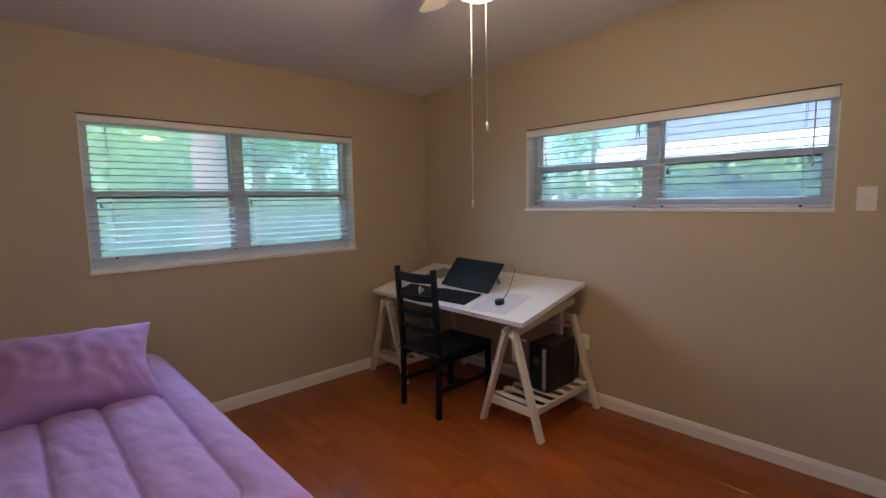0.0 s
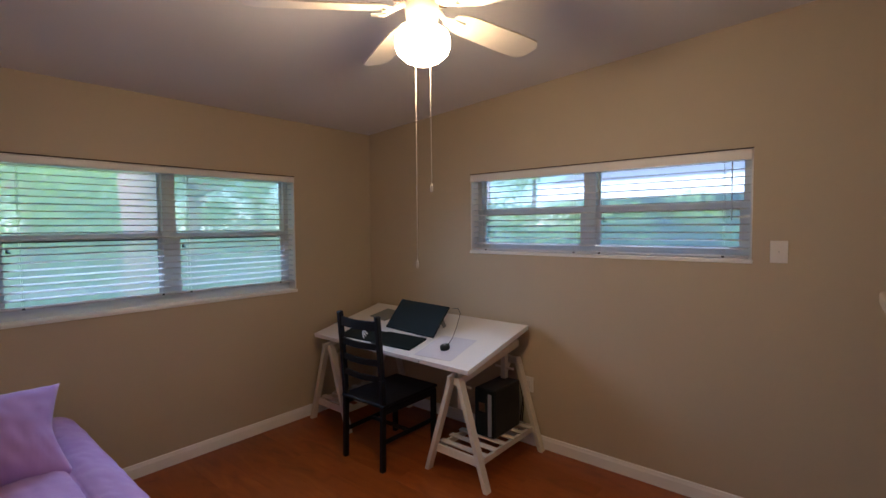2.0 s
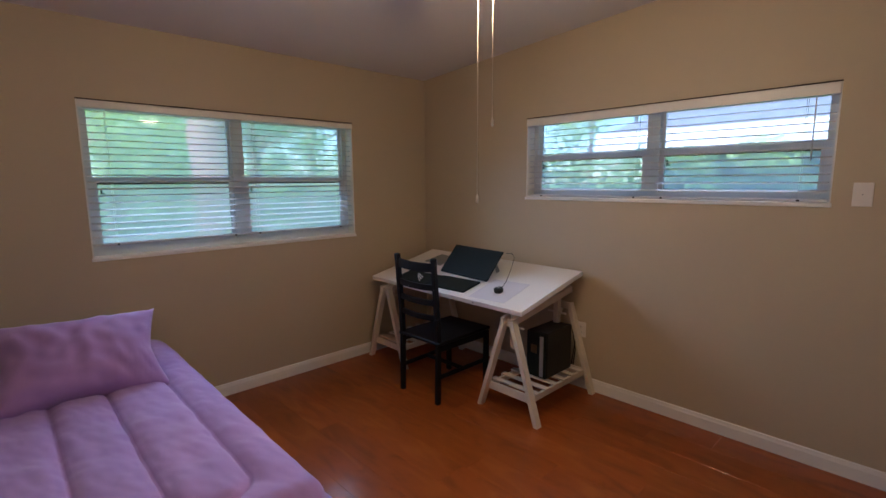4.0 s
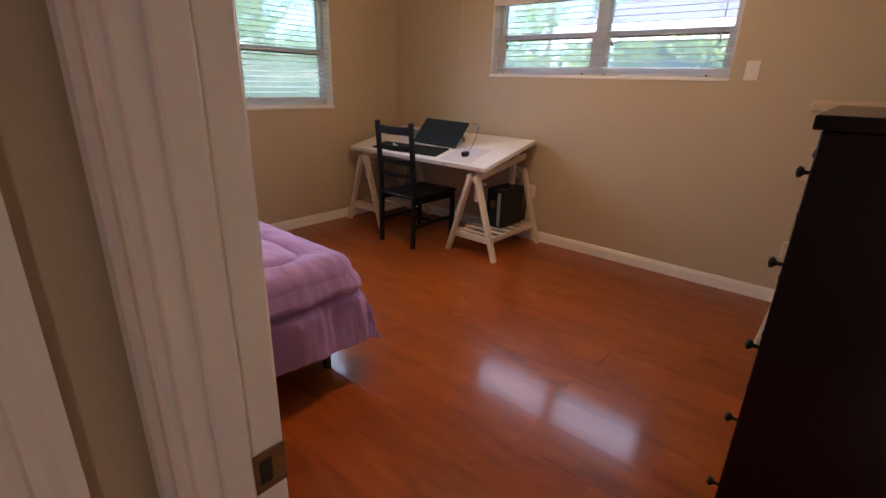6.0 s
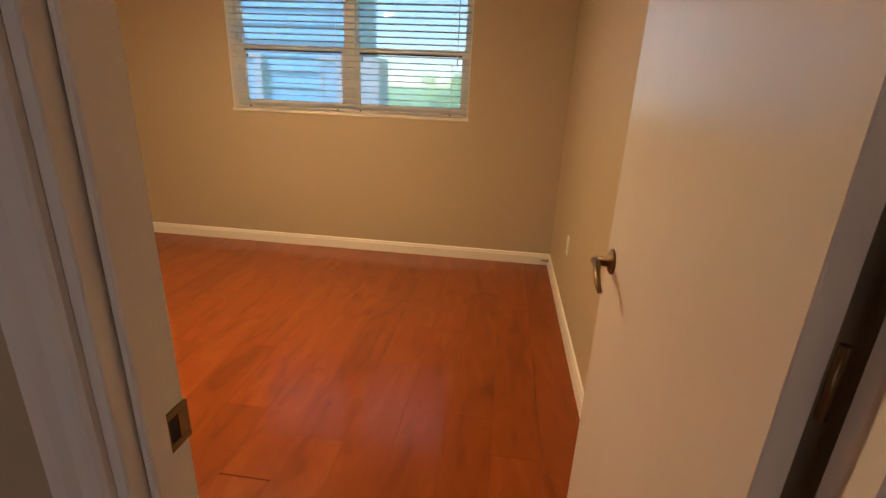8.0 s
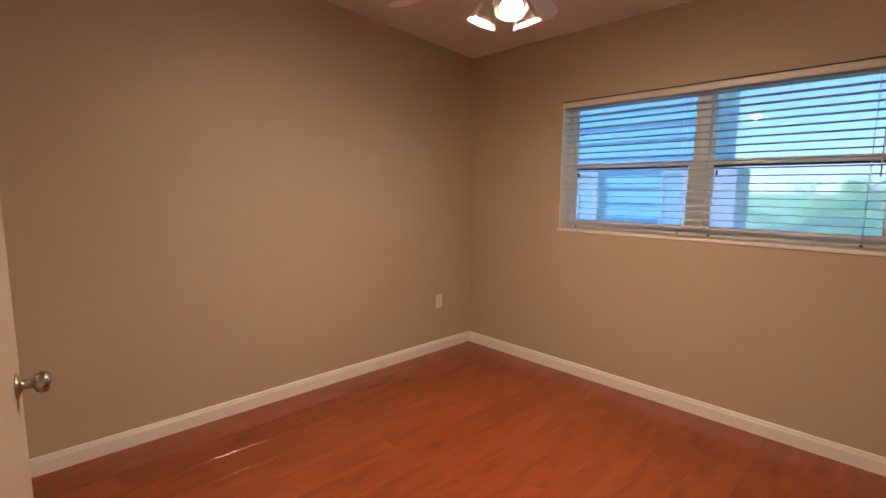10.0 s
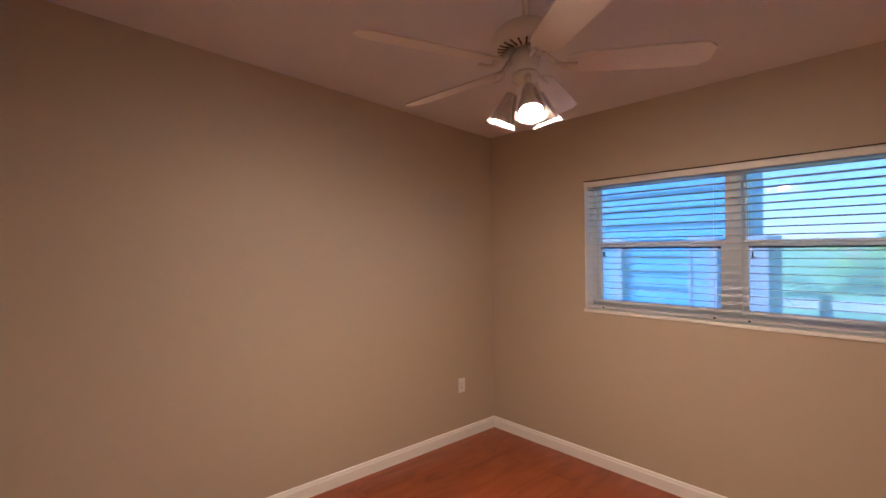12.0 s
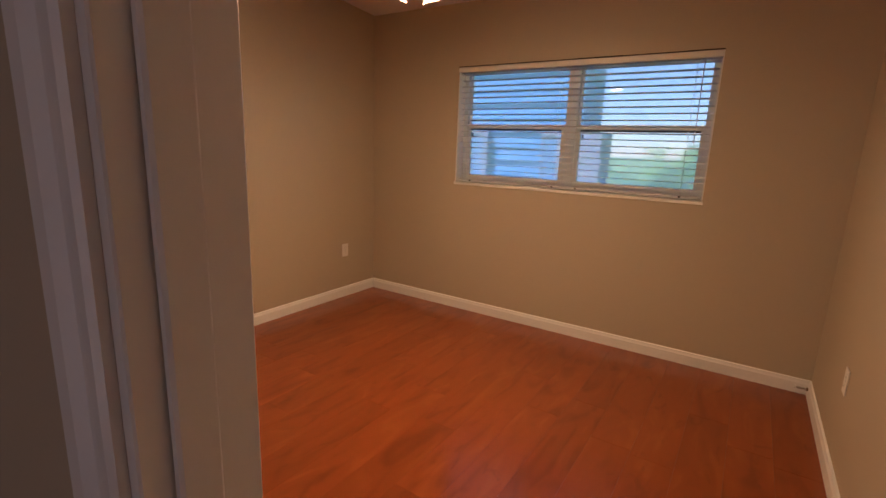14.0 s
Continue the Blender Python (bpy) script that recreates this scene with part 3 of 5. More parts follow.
            part("insect_screen", scr, M_SCREEN, root, "fine grey insect screen").visible_shadow = False
        bm = bmesh.new()
        box(bm, (x0 + 0.014, f0 + 0.046, rail + 0.016), (x1 - 0.014, f0 + 0.049, d - fw))
        part("pane", bm, M_GLASS, up).visible_shadow = False
    return root


def blind(m, w, z0, z1, label, tilt, valance=0.055, drop=0.035, gather=0, proud=0.0):
    """A slatted blind hung inside the reveal."""
    root = thing("window_blind", m, label, "window blind", "window blinds")
    bm = bmesh.new()
    soft_box(bm, (0.004, -0.012 - proud, z1 - valance), (w - 0.004, -0.002 - proud, z1 - 0.011), 0.002, 1)
    part("valance", bm, M_VALANCE, root, "white front strip")
    bm = bmesh.new()
    soft_box(bm, (0.012, 0.010, z1 - 0.046), (w - 0.012, 0.058, z1 - 0.012), 0.002, 1)
    part("headrail", bm, M_SLAT, root)
    lo = z0 + drop
    bm = bmesh.new()
    soft_box(bm, (0.014, 0.010, lo), (w - 0.014, 0.058, lo + 0.016), 0.004, 1)
    part("bottom_rail", bm, M_SLAT, root)
    top = z1 - 0.065
    pitch = 0.0415
    count = int((top - lo - 0.02) / pitch)
    bm = bmesh.new()
    r = []
    for k in range(5):
        u = (k / 4 - 0.5) * 0.048
        h = 0.0014 * (1 - (2 * k / 4 - 1) ** 2)
        r.append([bm.verts.new((x, u, h + s)) for x in (0.016, w - 0.016) for s in (0.0, 0.0024)])
    for p, q in zip(r, r[1:]):
        bm.faces.new((p[0], p[2], q[2], q[0]))
        bm.faces.new((p[1], q[1], q[3], p[3]))
        bm.faces.new((p[0], q[0], q[1], p[1]))
        bm.faces.new((p[2], p[3], q[3], q[2]))
    bm.faces.new((r[0][0], r[0][1], r[0][3], r[0][2]))
    bm.faces.new((r[-1][0], r[-1][2], r[-1][3], r[-1][1]))
    first = part("slat", bm, M_SLAT, root)
    rng = random.Random(int(w * 1000) + int(z0 * 100))
    for k in range(count):
        s = first if k == 0 else new("slat", first.data)
        s.parent = root
        s.matrix_basis = pose(0, 0.034, top - k * (top - lo - 0.03) / (count - 0.4), tilt + rng.uniform(-0.7, 0.7), rng.uniform(-0.03, 0.03), 0)
    for x in (0.14, w * 0.5 - 0.08, w * 0.5 + 0.10, w - 0.14):
        for y in (0.0085, 0.0595):
            bm = bmesh.new()
            tube(bm, ((x, y, lo + 0.008), (x, y, z1 - 0.046)), 0.0011, 5)
            part("ladder_cord", bm, M_SLAT, root)
        bm = bmesh.new()
        soft_box(bm, (x - 0.007, 0.006, lo + 0.003), (x + 0.007, 0.0098, lo + 0.013), 0.001, 1)
        part("cord_button", bm, M_DARK, root, "small dark cord button")
    bm = bmesh.new()
    tube(bm, ((w - 0.10, 0.004, z1 - 0.05), (w - 0.10, 0.003, z1 - 0.05 - (z1 - z0) * 0.55)), 0.0035, 6)
    part("tilt_wand", bm, M_SLAT, root)
    return root


PLACE_A = pose(WIN_A[0], NORTH, 0)
PLACE_B = pose(EAST, WIN_B[1], 0, 0, 0, -90)
PLACE_C = pose(WIN_C[0], NORTH, 0)
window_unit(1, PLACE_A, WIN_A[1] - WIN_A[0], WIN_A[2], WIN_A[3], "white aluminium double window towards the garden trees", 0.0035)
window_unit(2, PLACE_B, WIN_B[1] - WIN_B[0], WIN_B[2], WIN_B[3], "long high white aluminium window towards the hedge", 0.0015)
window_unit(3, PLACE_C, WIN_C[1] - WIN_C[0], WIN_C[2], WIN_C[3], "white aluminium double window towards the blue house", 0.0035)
blind(PLACE_A, WIN_A[1] - WIN_A[0], WIN_A[2], WIN_A[3], "open white slatted blind hung in the garden window", 8, 0.05, 0.075)
blind(PLACE_B, WIN_B[1] - WIN_B[0], WIN_B[2], WIN_B[3], "open white slatted blind with deep front strip", 9, 0.062, 0.012)
blind(PLACE_C, WIN_C[1] - WIN_C[0], WIN_C[2], WIN_C[3], "open white slatted blind in the empty room", -5, 0.045, 0.02)
# ---- bedroom: table, trestles and what lies on the table ----
BOARD_TILT = 12.9
BOARD = pose(2.49, 1.885, 0.745, 0, -BOARD_TILT, -0.7)
BOARD_L, BOARD_D = 1.635, 0.738


def table_top():
    root = thing("table_top", BOARD, "white laminated table board tilted on two trestles", "table top")
    bm = bmesh.new()
    soft_box(bm, (0, 0, -0.034), (BOARD_D, BOARD_L, 0.0), 0.002, 1)
    part("board", bm, M_TABLE, root)
    for x, y in ((0.02, 0.42), (0.02, 1.2)):
        bm = bmesh.new()
        lathe(bm, ((0.0, 0.0), (0.006, 0.0), (0.006, 0.003), (0.0, 0.003)), 10, (0, y, -0.017), Matrix.Rotation(radians(-90), 3, "Y"))
        part("screw", bm, M_GREY, root)
    return root


table_top()


def trestle(y0):
    """An adjustable trestle of whitened pine: two splayed leg pairs, shelf of slats, tilting top rail on two posts."""
    root = thing("trestle", pose(2.53, y0, 0), "whitened pine trestle with slatted shelf and tilted top rail", "trestle", "trestles under the table")
    half, w = 0.240, 0.69
    apex = 0.655
    for x in (0.0, w):
        for s in (-1, 1):
            bm = bmesh.new()
            beam(bm, (x, s * half, 0.0), (x, s * 0.034, apex), 0.034, 0.052, 0.003, up=(1, 0, 0))
            for v in bm.verts:
                if v.co.z < 0.02:
                    v.co.z = 0.0 if v.co.z < 0.008 else v.co.z
            part("leg", bm, M_WHITEWOOD, root)
    for s in (-1, 1):
        bm = bmesh.new()
        d = half - (half - 0.034) * 0.155 / apex
        beam(bm, (0.02, s * (d - 0.02), 0.155), (w - 0.02, s * (d - 0.02), 0.155), 0.022, 0.042, 0.003)
        part("side_rail", bm, M_WHITEWOOD, root)
    for x in (0.0, w):
        bm = bmesh.new()
        beam(bm, (x + (0.020 if x == 0 else -0.020), -half * 0.78, 0.155), (x + (0.020 if x == 0 else -0.020), half * 0.78, 0.155), 0.018, 0.056, 0.003)
        part("cross_rail", bm, M_WHITEWOOD, root)
        bm = bmesh.new()
        beam(bm, (x + (0.018 if x == 0 else -0.018), -0.050, apex - 0.02), (x + (0.018 if x == 0 else -0.018), 0.050, apex - 0.02), 0.020, 0.050, 0.003)
        part("cleat", bm, M_WHITEWOOD, root)
    for k in range(6):
        bm = bmesh.new()
        x = 0.075 + k * (w - 0.15) / 5
        soft_box(bm, (x - 0.022, -half * 0.80, 0.177), (x + 0.022, half * 0.80, 0.188), 0.002, 1)
        part("shelf_slat", bm, M_WHITEWOOD, root)
    bm = bmesh.new()
    beam(bm, (-0.030, 0.035, 0.648), (w + 0.02, 0.035, 0.768), 0.024, 0.055, 0.003)
    part("top_rail", bm, M_WHITEWOOD, root)
    bm = bmesh.new()
    beam(bm, (-0.020, -0.035, 0.648), (w + 0.01, -0.035, 0.762), 0.024, 0.050, 0.003)
    part("top_rail", bm, M_WHITEWOOD, root)
    for x, z0, z1 in ((0.06, 0.45, 0.705), (w - 0.12, 0.47, 0.822)):
        bm = bmesh.new()
        beam(bm, (x, 0, z0), (x, 0, z1), 0.040, 0.040, 0.003, up=(1, 0, 0))
        post = part("post", bm, M_WHITEWOOD, root)
        bm = bmesh.new()
        tube(bm, ((x, -0.075, 0.60), (x, 0.075, 0.60)), 0.008, 8)
        part("peg", bm, M_WHITEWOOD, post)
    bm = bmesh.new()
    beam(bm, (0.03, 0, 0.7015), (w - 0.04, 0, 0.8435), 0.036, 0.045, 0.002)
    part("bearer", bm, M_WHITEWOOD, root)
    return root


trestle(2.012)
trestle(3.345)


def dining_chair():
    """A black ladder-back chair that faces the table."""
    root = thing("dining_chair", pose(2.285, 2.635, 0, 0, 0, 1.5), "black stained wooden ladder-back chair pulled to the table", "chair")
    hw, dep = 0.188, 0.515
    for s in (-1, 1):
        bm = bmesh.new()
        pts = ((0.0, s * hw, 0.0), (0.010, s * hw, 0.44), (0.002, s * hw, 0.62), (-0.032, s * hw, 1.05))
        for a, b in zip(pts, pts[1:]):
            beam(bm, a, b, 0.034, 0.036, 0.004, up=(1, 0, 0))
        part("back_leg", bm, M_BLACKWOOD, root)
        bm = bmesh.new()
        beam(bm, (dep, s * 0.20, 0.0), (dep, s * 0.20, 0.43), 0.036, 0.036, 0.004, up=(1, 0, 0))
        part("front_leg", bm, M_BLACKWOOD, root)
        bm = bmesh.new()
        beam(bm, (0.015, s * hw, 0.195), (dep, s * 0.20, 0.195), 0.018, 0.030, 0.003)
        part("side_stretcher", bm, M_BLACKWOOD, root)
        bm = bmesh.new()
        beam(bm, (0.015, s * hw, 0.405), (dep, s * 0.20, 0.405), 0.020, 0.050, 0.003)
        part("seat_rail", bm, M_BLACKWOOD, root)
    bm = bmesh.new()
    beam(bm, (dep, -0.19, 0.405), (dep, 0.19, 0.405), 0.020, 0.050, 0.003)
    part("seat_rail", bm, M_BLACKWOOD, root)
    bm = bmesh.new()
    beam(bm, (0.26, -0.185, 0.195), (0.26, 0.185, 0.195), 0.018, 0.028, 0.003)
    part("stretcher", bm, M_BLACKWOOD, root)
    bm = bmesh.new()
    soft_box(bm, (-0.012, -0.215, 0.432), (dep + 0.035, 0.215, 0.456), 0.009, 3)
    part("seat", bm, M_BLACKWOOD, root)
    for z, h in ((0.985, 0.062), (0.845, 0.042), (0.735, 0.040), (0.625, 0.038)):
        bm = bmesh.new()
        x = 0.002 - 0.034 * max(0, z - 0.62) / 0.43
        n = 8
        rows = []
        for k in range(n + 1):
            u = k / n
            bow = -0.018 * math.sin(math.pi * u)
            y = -hw + 2 * hw * u
            rows.append([bm.verts.new((x + bow + dx, y, z + dz - 0.006 * math.sin(math.pi * u))) for dx, dz in ((-0.009, -h / 2), (0.009, -h / 2), (0.009, h / 2), (-0.009, h / 2))])
        for a, b in zip(rows, rows[1:]):
            for j in range(4):
                bm.faces.new((a[j], a[(j + 1) % 4], b[(j + 1) % 4], b[j]))
        bm.faces.new(rows[0])
        bm.faces.new(rows[-1][::-1])
        part("back_slat", bm, M_BLACKWOOD, root)
    return root


dining_chair()


def computer_tower():
    root = thing("computer_tower", pose(2.80, 1.90, 0.188), "black computer tower with grey front strip on the trestle shelf", "computer")
    bm = bmesh.new()
    soft_box(bm, (0.012, 0.0, 0.006), (0.33, 0.165, 0.335), 0.008, 2)
    part("body", bm, M_BLACKPLASTIC, root)
    bm = bmesh.new()
    soft_box(bm, (0.0, 0.004, 0.008), (0.0115, 0.161, 0.332), 0.004, 2)
    front = part("front_panel", bm, M_GREENBLACK, root)
    bm = bmesh.new()
    soft_box(bm, (-0.006, 0.020, 0.02), (-0.0005, 0.050, 0.31), 0.002, 1)
    part("trim_strip", bm, M_GREY, front, "grey plastic strip")
    bm = bmesh.new()
    soft_box(bm, (-0.003, 0.075, 0.18), (-0.0005, 0.125, 0.24), 0.001, 1)
    part("badge", bm, M_BRASS, front)
    for x in (0.05, 0.29):
        for y in (0.03, 0.145):
            bm = bmesh.new()
            lathe(bm, ((0.012, 0.0), (0.013, 0.006)), 10, (x, y, 0.0))
            part("foot", bm, M_BLACKPLASTIC, root)


computer_tower()


def power_cable():
    root = thing("power_cable", pose(3.20, 1.97, 0.24), "thin dark cable that hangs behind the computer", "cable")
    bm = bmesh.new()
    tube(bm, ((-0.02, 0.02, 0.20), (0.02, -0.02, 0.22), (0.045, -0.035, 0.05), (0.040, -0.015, -0.14), (0.055, 0.02, -0.20), (0.064, -0.02, 0.10), (0.064, -0.03, 0.20)), 0.004, 6)
    part("wire", bm, M_BLACKPLASTIC, root)


power_cable()


def easel_screen():
    """A flat black drawing screen that leans back on its own stand."""
    root = thing("drawing_screen", BOARD @ pose(0.285, 0.530, 0.0, 0, 0, -3), "flat black drawing screen leaning back on the table", "screen")
    bm = bmesh.new()
    lean = Matrix.Translation((0.0, 0, 0.006)) @ Matrix.Rotation(radians(-36), 4, "Y")
    soft_box(bm, (0.0, 0.0, 0.0), (0.272, 0.540, 0.012), 0.004, 2)
    bm.transform(lean)
    part("panel", bm, M_GREENBLACK, root)
    for y in (0.08, 0.43):
        bm = bmesh.new()
        beam(bm, (0.205, y, 0.001), (0.170, y, 0.128), 0.012, 0.030, 0.001, up=(1, 0, 0))
        part("stand_leg", bm, M_GREY, root)


easel_screen()


def portfolio():
    root = thing("portfolio", BOARD @ pose(0.066, 0.57, 0.0, 0, 0, 2), "flat black folder lying open in front of the screen", "folder")
    bm = bmesh.new()
    soft_box(bm, (0.0, 0.0, 0.0), (0.195, 0.40, 0.014), 0.003, 2)
    part("cover", bm, M_GREENBLACK, root)
    bm = bmesh.new()
    soft_box(bm, (0.01, 0.41, 0.0), (0.190, 0.79, 0.010), 0.003, 2)
    part("cover", bm, M_GREENBLACK, root)
    bm = bmesh.new()
    soft_box(bm, (0.01, 0.4005, 0.002), (0.185, 0.4095, 0.008), 0.001, 1)
    part("spine", bm, M_BLACKPLASTIC, root)


portfolio()


def loose_sheet(m, w, d, name, label, material):
    root = thing(name, m, label, "paper")
    bm = bmesh.new()
    box(bm, (0, 0, 0.0005), (d, w, 0.0022))
    part("sheet", bm, material, root)


loose_sheet(BOARD @ pose(0.058, 0.185, 0, 0, 0, 4), 0.31, 0.325, "paper_sheet", "pale lilac sheet of paper on the table", M_PAPER)
loose_sheet(BOARD @ pose(0.42, 1.20, 0, 0, 0, -8), 0.24, 0.20, "document", "grey printed document lying behind the chair", mat("grey_print", (0.20, 0.21, 0.21), 0.5, 0.2, 20, 0.05))
for k in range(3):
    pen = thing("pen", BOARD @ pose(0.11 + 0.028 * k, 1.12 + 0.02 * k, 0.0105, 0, 0, -35 + 6 * k), "white plastic pen lying on the black folder", "pen", "pens on the folder")
    bm = bmesh.new()
    tube(bm, ((0, -0.06, 0.005), (0, 0.05, 0.005), (0, 0.065, 0.005)), (0.0048, 0.0048, 0.0015), 8)
    part("barrel", bm, M_PLATE, pen)


def webcam():
    root = thing("webcam", BOARD @ pose(0.185, 0.335, 0.0025), "small round black webcam with its thin cable", "webcam")
    bm = bmesh.new()
    lathe(bm, ((0.0, 0.0), (0.030, 0.0), (0.034, 0.006), (0.034, 0.026), (0.029, 0.031), (0.012, 0.033), (0.0, 0.033)), 20)
    part("body", bm, M_BLACKPLASTIC, root)
    bm = bmesh.new()
    lathe(bm, ((0.0, 0.0335), (0.010, 0.0335), (0.010, 0.036), (0.0, 0.037)), 12)
    part("lens", bm, M_GREY, root)
    bm = bmesh.new()
    tube(bm, ((0.028, 0.0, 0.014), (0.08, -0.010, 0.05), (0.16, 0.0, 0.11), (0.25, 0.03, 0.165), (0.30, 0.09, 0.175), (0.33, 0.17, 0.155)), 0.0024, 6)
    part("cable", bm, M_BLACKPLASTIC, root)


webcam()


# ---- bedroom: bed ----
BED_X0, BED_X1, BED_FOOT, BED_HEAD, BED_TOP = -0.13, 0.872, 1.41, 3.47, 0.575


def seam_depth(x, y):
    """Distance to the nearest stitched line of the comforter's top."""
    best = 9.0
    for a, b in ((0.450, 0.690), (0.000, 0.240)):
        c, h = (a + b) / 2, (b - a) / 2
        end = BED_FOOT + 0.15
        if y > end + h:
            d = abs(abs(x - c) - h)
        else:
            d = abs(math.hypot(x - c, y - end - h) - h)
        best = min(best, d)
    return best


def comforter():
    root = thing("comforter", pose(0, 0, 0), "lilac quilted comforter spread over the bed", "comforter")
    bm = bmesh.new()
    nx, ny = 190, 260
    side, foot = 0.335, 0.355
    us = np.linspace(BED_X0 - 0.04, BED_X1 + side, nx)
    vs = np.linspace(BED_FOOT - foot, BED_HEAD, ny)
    R = 0.095
    grid = []
    for v in vs:
        row = []
        for u in us:
            ox, oy = max(0.0, u - BED_X1 + R), max(0.0, BED_FOOT + R - v)
            r = math.hypot(ox, oy) * (1 - 0.22 * min(ox, oy) / max(ox, oy, 1e-6))
            cx, cy = min(u, BED_X1 - R), max(v, BED_FOOT + R)
            arc = R * math.pi / 2
            corner = min(ox, oy) / max(ox, oy, 1e-6)
            if r < arc:
                out, down = R * math.sin(r / R), R * (1 - math.cos(r / R))
            else:
                slope = 0.12 + 0.16 * corner
                out, down = R + slope * (r - arc), R + (r - arc) * math.sqrt(1 - slope * slope)
            rr = math.hypot(ox, oy)
            dx, dy = (ox / rr, -oy / rr) if rr > 1e-6 else (0, 0)
            p = Vector((cx + dx * out, cy + dy * out, BED_TOP - down))
            sd = seam_depth(u, v)
            puff = 0.016 * (1 - math.exp(-(sd / 0.007) ** 2)) + 0.018 * (1 - math.exp(-(sd / 0.034) ** 2))
            puff += 0.006 * math.exp(-(sd / 0.05) ** 2) * noise.noise((u * 26, v * 16, 2.2))
            wr = 0.010 * noise.noise((u * 5, v * 5, 1.7)) + 0.007 * noise.noise((u * 13, v * 9, 4.1)) + 0.003 * noise.noise((u * 31 + 9 * v, v * 17, 6.2))
            border = r - arc - 0.060
            run = v if ox > oy else u
            pucker = 0.007 * math.exp(-(border / 0.075) ** 2) * noise.noise((run * 24, border * 3, 5.5)) if r > 0 else 0.0
            if r < arc:
                p.z += puff + wr
                p += Vector((dx, dy, 0.6)) * pucker
            else:
                along = v if ox > oy else u
                fold = min(1, (r - arc) / 0.12)
                q = fold * (0.030 * noise.noise((along * 5.5 + 2.0 * r, r * 3.5, 9)) + 0.012 * noise.noise((along * 12 - 3 * r, r * 6, 3.3)) + 0.005 * noise.noise((along * 34, r * 5, 1.3)))
                hem = 0.026 * math.exp(-((r - arc - 0.060) / 0.016) ** 2) - 0.012 * math.exp(-((r - arc - 0.005) / 0.05) ** 2)
                p += Vector((dx, dy, 0)) * (q + puff * 0.6 - hem + 1.3 * pucker)
                p.z += 0.035 * fold * noise.noise((along * 2.1, 7.7, 0.4))
            if v > BED_HEAD - 0.06:
                p.z -= 0.06 * ((v - BED_HEAD + 0.06) / 0.06) ** 2
            if u < BED_X0 + 0.03:
                p.z -= 0.05 * ((BED_X0 + 0.03 - u) / 0.07) ** 2
            row.append(bm.verts.new(p))
        grid.append(row)
    for a, b in zip(grid, grid[1:]):
        for j in range(nx - 1):
            f = bm.faces.new((a[j], a[j + 1], b[j + 1], b[j]))
            f.smooth = True
    ob = part("cover", bm, M_QUILT, root)
    so = ob.modifiers.new("thick", "SOLIDIFY")
    so.thickness, so.offset = 0.012, -1
    for a, b in ((0.450, 0.690), (0.000, 0.240)):
        c, h, end = (a + b) / 2, (b - a) / 2, BED_FOOT + 0.15
        line = [(a, end + h + (BED_HEAD - 0.45 - end - h) * (1 - k / 40)) for k in range(40)]
        line += [(c - h * math.cos(math.pi * k / 24), end + h - h * math.sin(math.pi * k / 24)) for k in range(25)]
        line += [(b, end + h + (BED_HEAD - 0.45 - end - h) * k / 40) for k in range(1, 41)]
        pts = []
        for u, v in line:
            w = 0.010 * noise.noise((u * 5, v * 5, 1.7)) + 0.007 * noise.noise((u * 13, v * 9, 4.1)) + 0.003 * noise.noise((u * 31 + 9 * v, v * 17, 6.2))
            pts.append((u, v, BED_TOP + 0.0006 + w + 0.006 * noise.noise((u * 26, v * 16, 2.2))))
        bm = bmesh.new()
        tube(bm, pts, 0.0016, 6)
        part("stitched_seam", bm, M_QUILT, root, "stitched seam line")
    return root


comforter()


def bed():
    root = thing("bed", pose(0, 0, 0), "single bed with mattress on a black metal frame", "bed")
    bm = bmesh.new()
    soft_box(bm, (BED_X0 + 0.01, BED_FOOT + 0.06, 0.325), (BED_X1 - 0.05, BED_HEAD - 0.02, BED_TOP - 0.05), 0.05, 3)
    part("mattress", bm, M_PILLOW, root, "lilac covered mattress")
    bm = bmesh.new()
    for y in (BED_FOOT + 0.10, BED_HEAD - 0.06):
        beam(bm, (BED_X0 + 0.03, y, 0.305), (BED_X1 - 0.07, y, 0.305), 0.03, 0.04, 0.003)
    for x in (BED_X0 + 0.03, BED_X1 - 0.07, (BED_X0 + BED_X1) / 2):
        beam(bm, (x, BED_FOOT + 0.116, 0.305), (x, BED_HEAD - 0.076, 0.305), 0.03, 0.04, 0.003)
    part("frame", bm, M_BEDFRAME, root)
    for x in (BED_X0 + 0.05, 0.735):
        for y in (BED_FOOT + 0.12, BED_HEAD - 0.10):
            bm = bmesh.new()
            beam(bm, (x, y, 0.0), (x, y, 0.29), 0.032, 0.032, 0.003, up=(1, 0, 0))
            part("leg", bm, M_BEDFRAME, root)


bed()


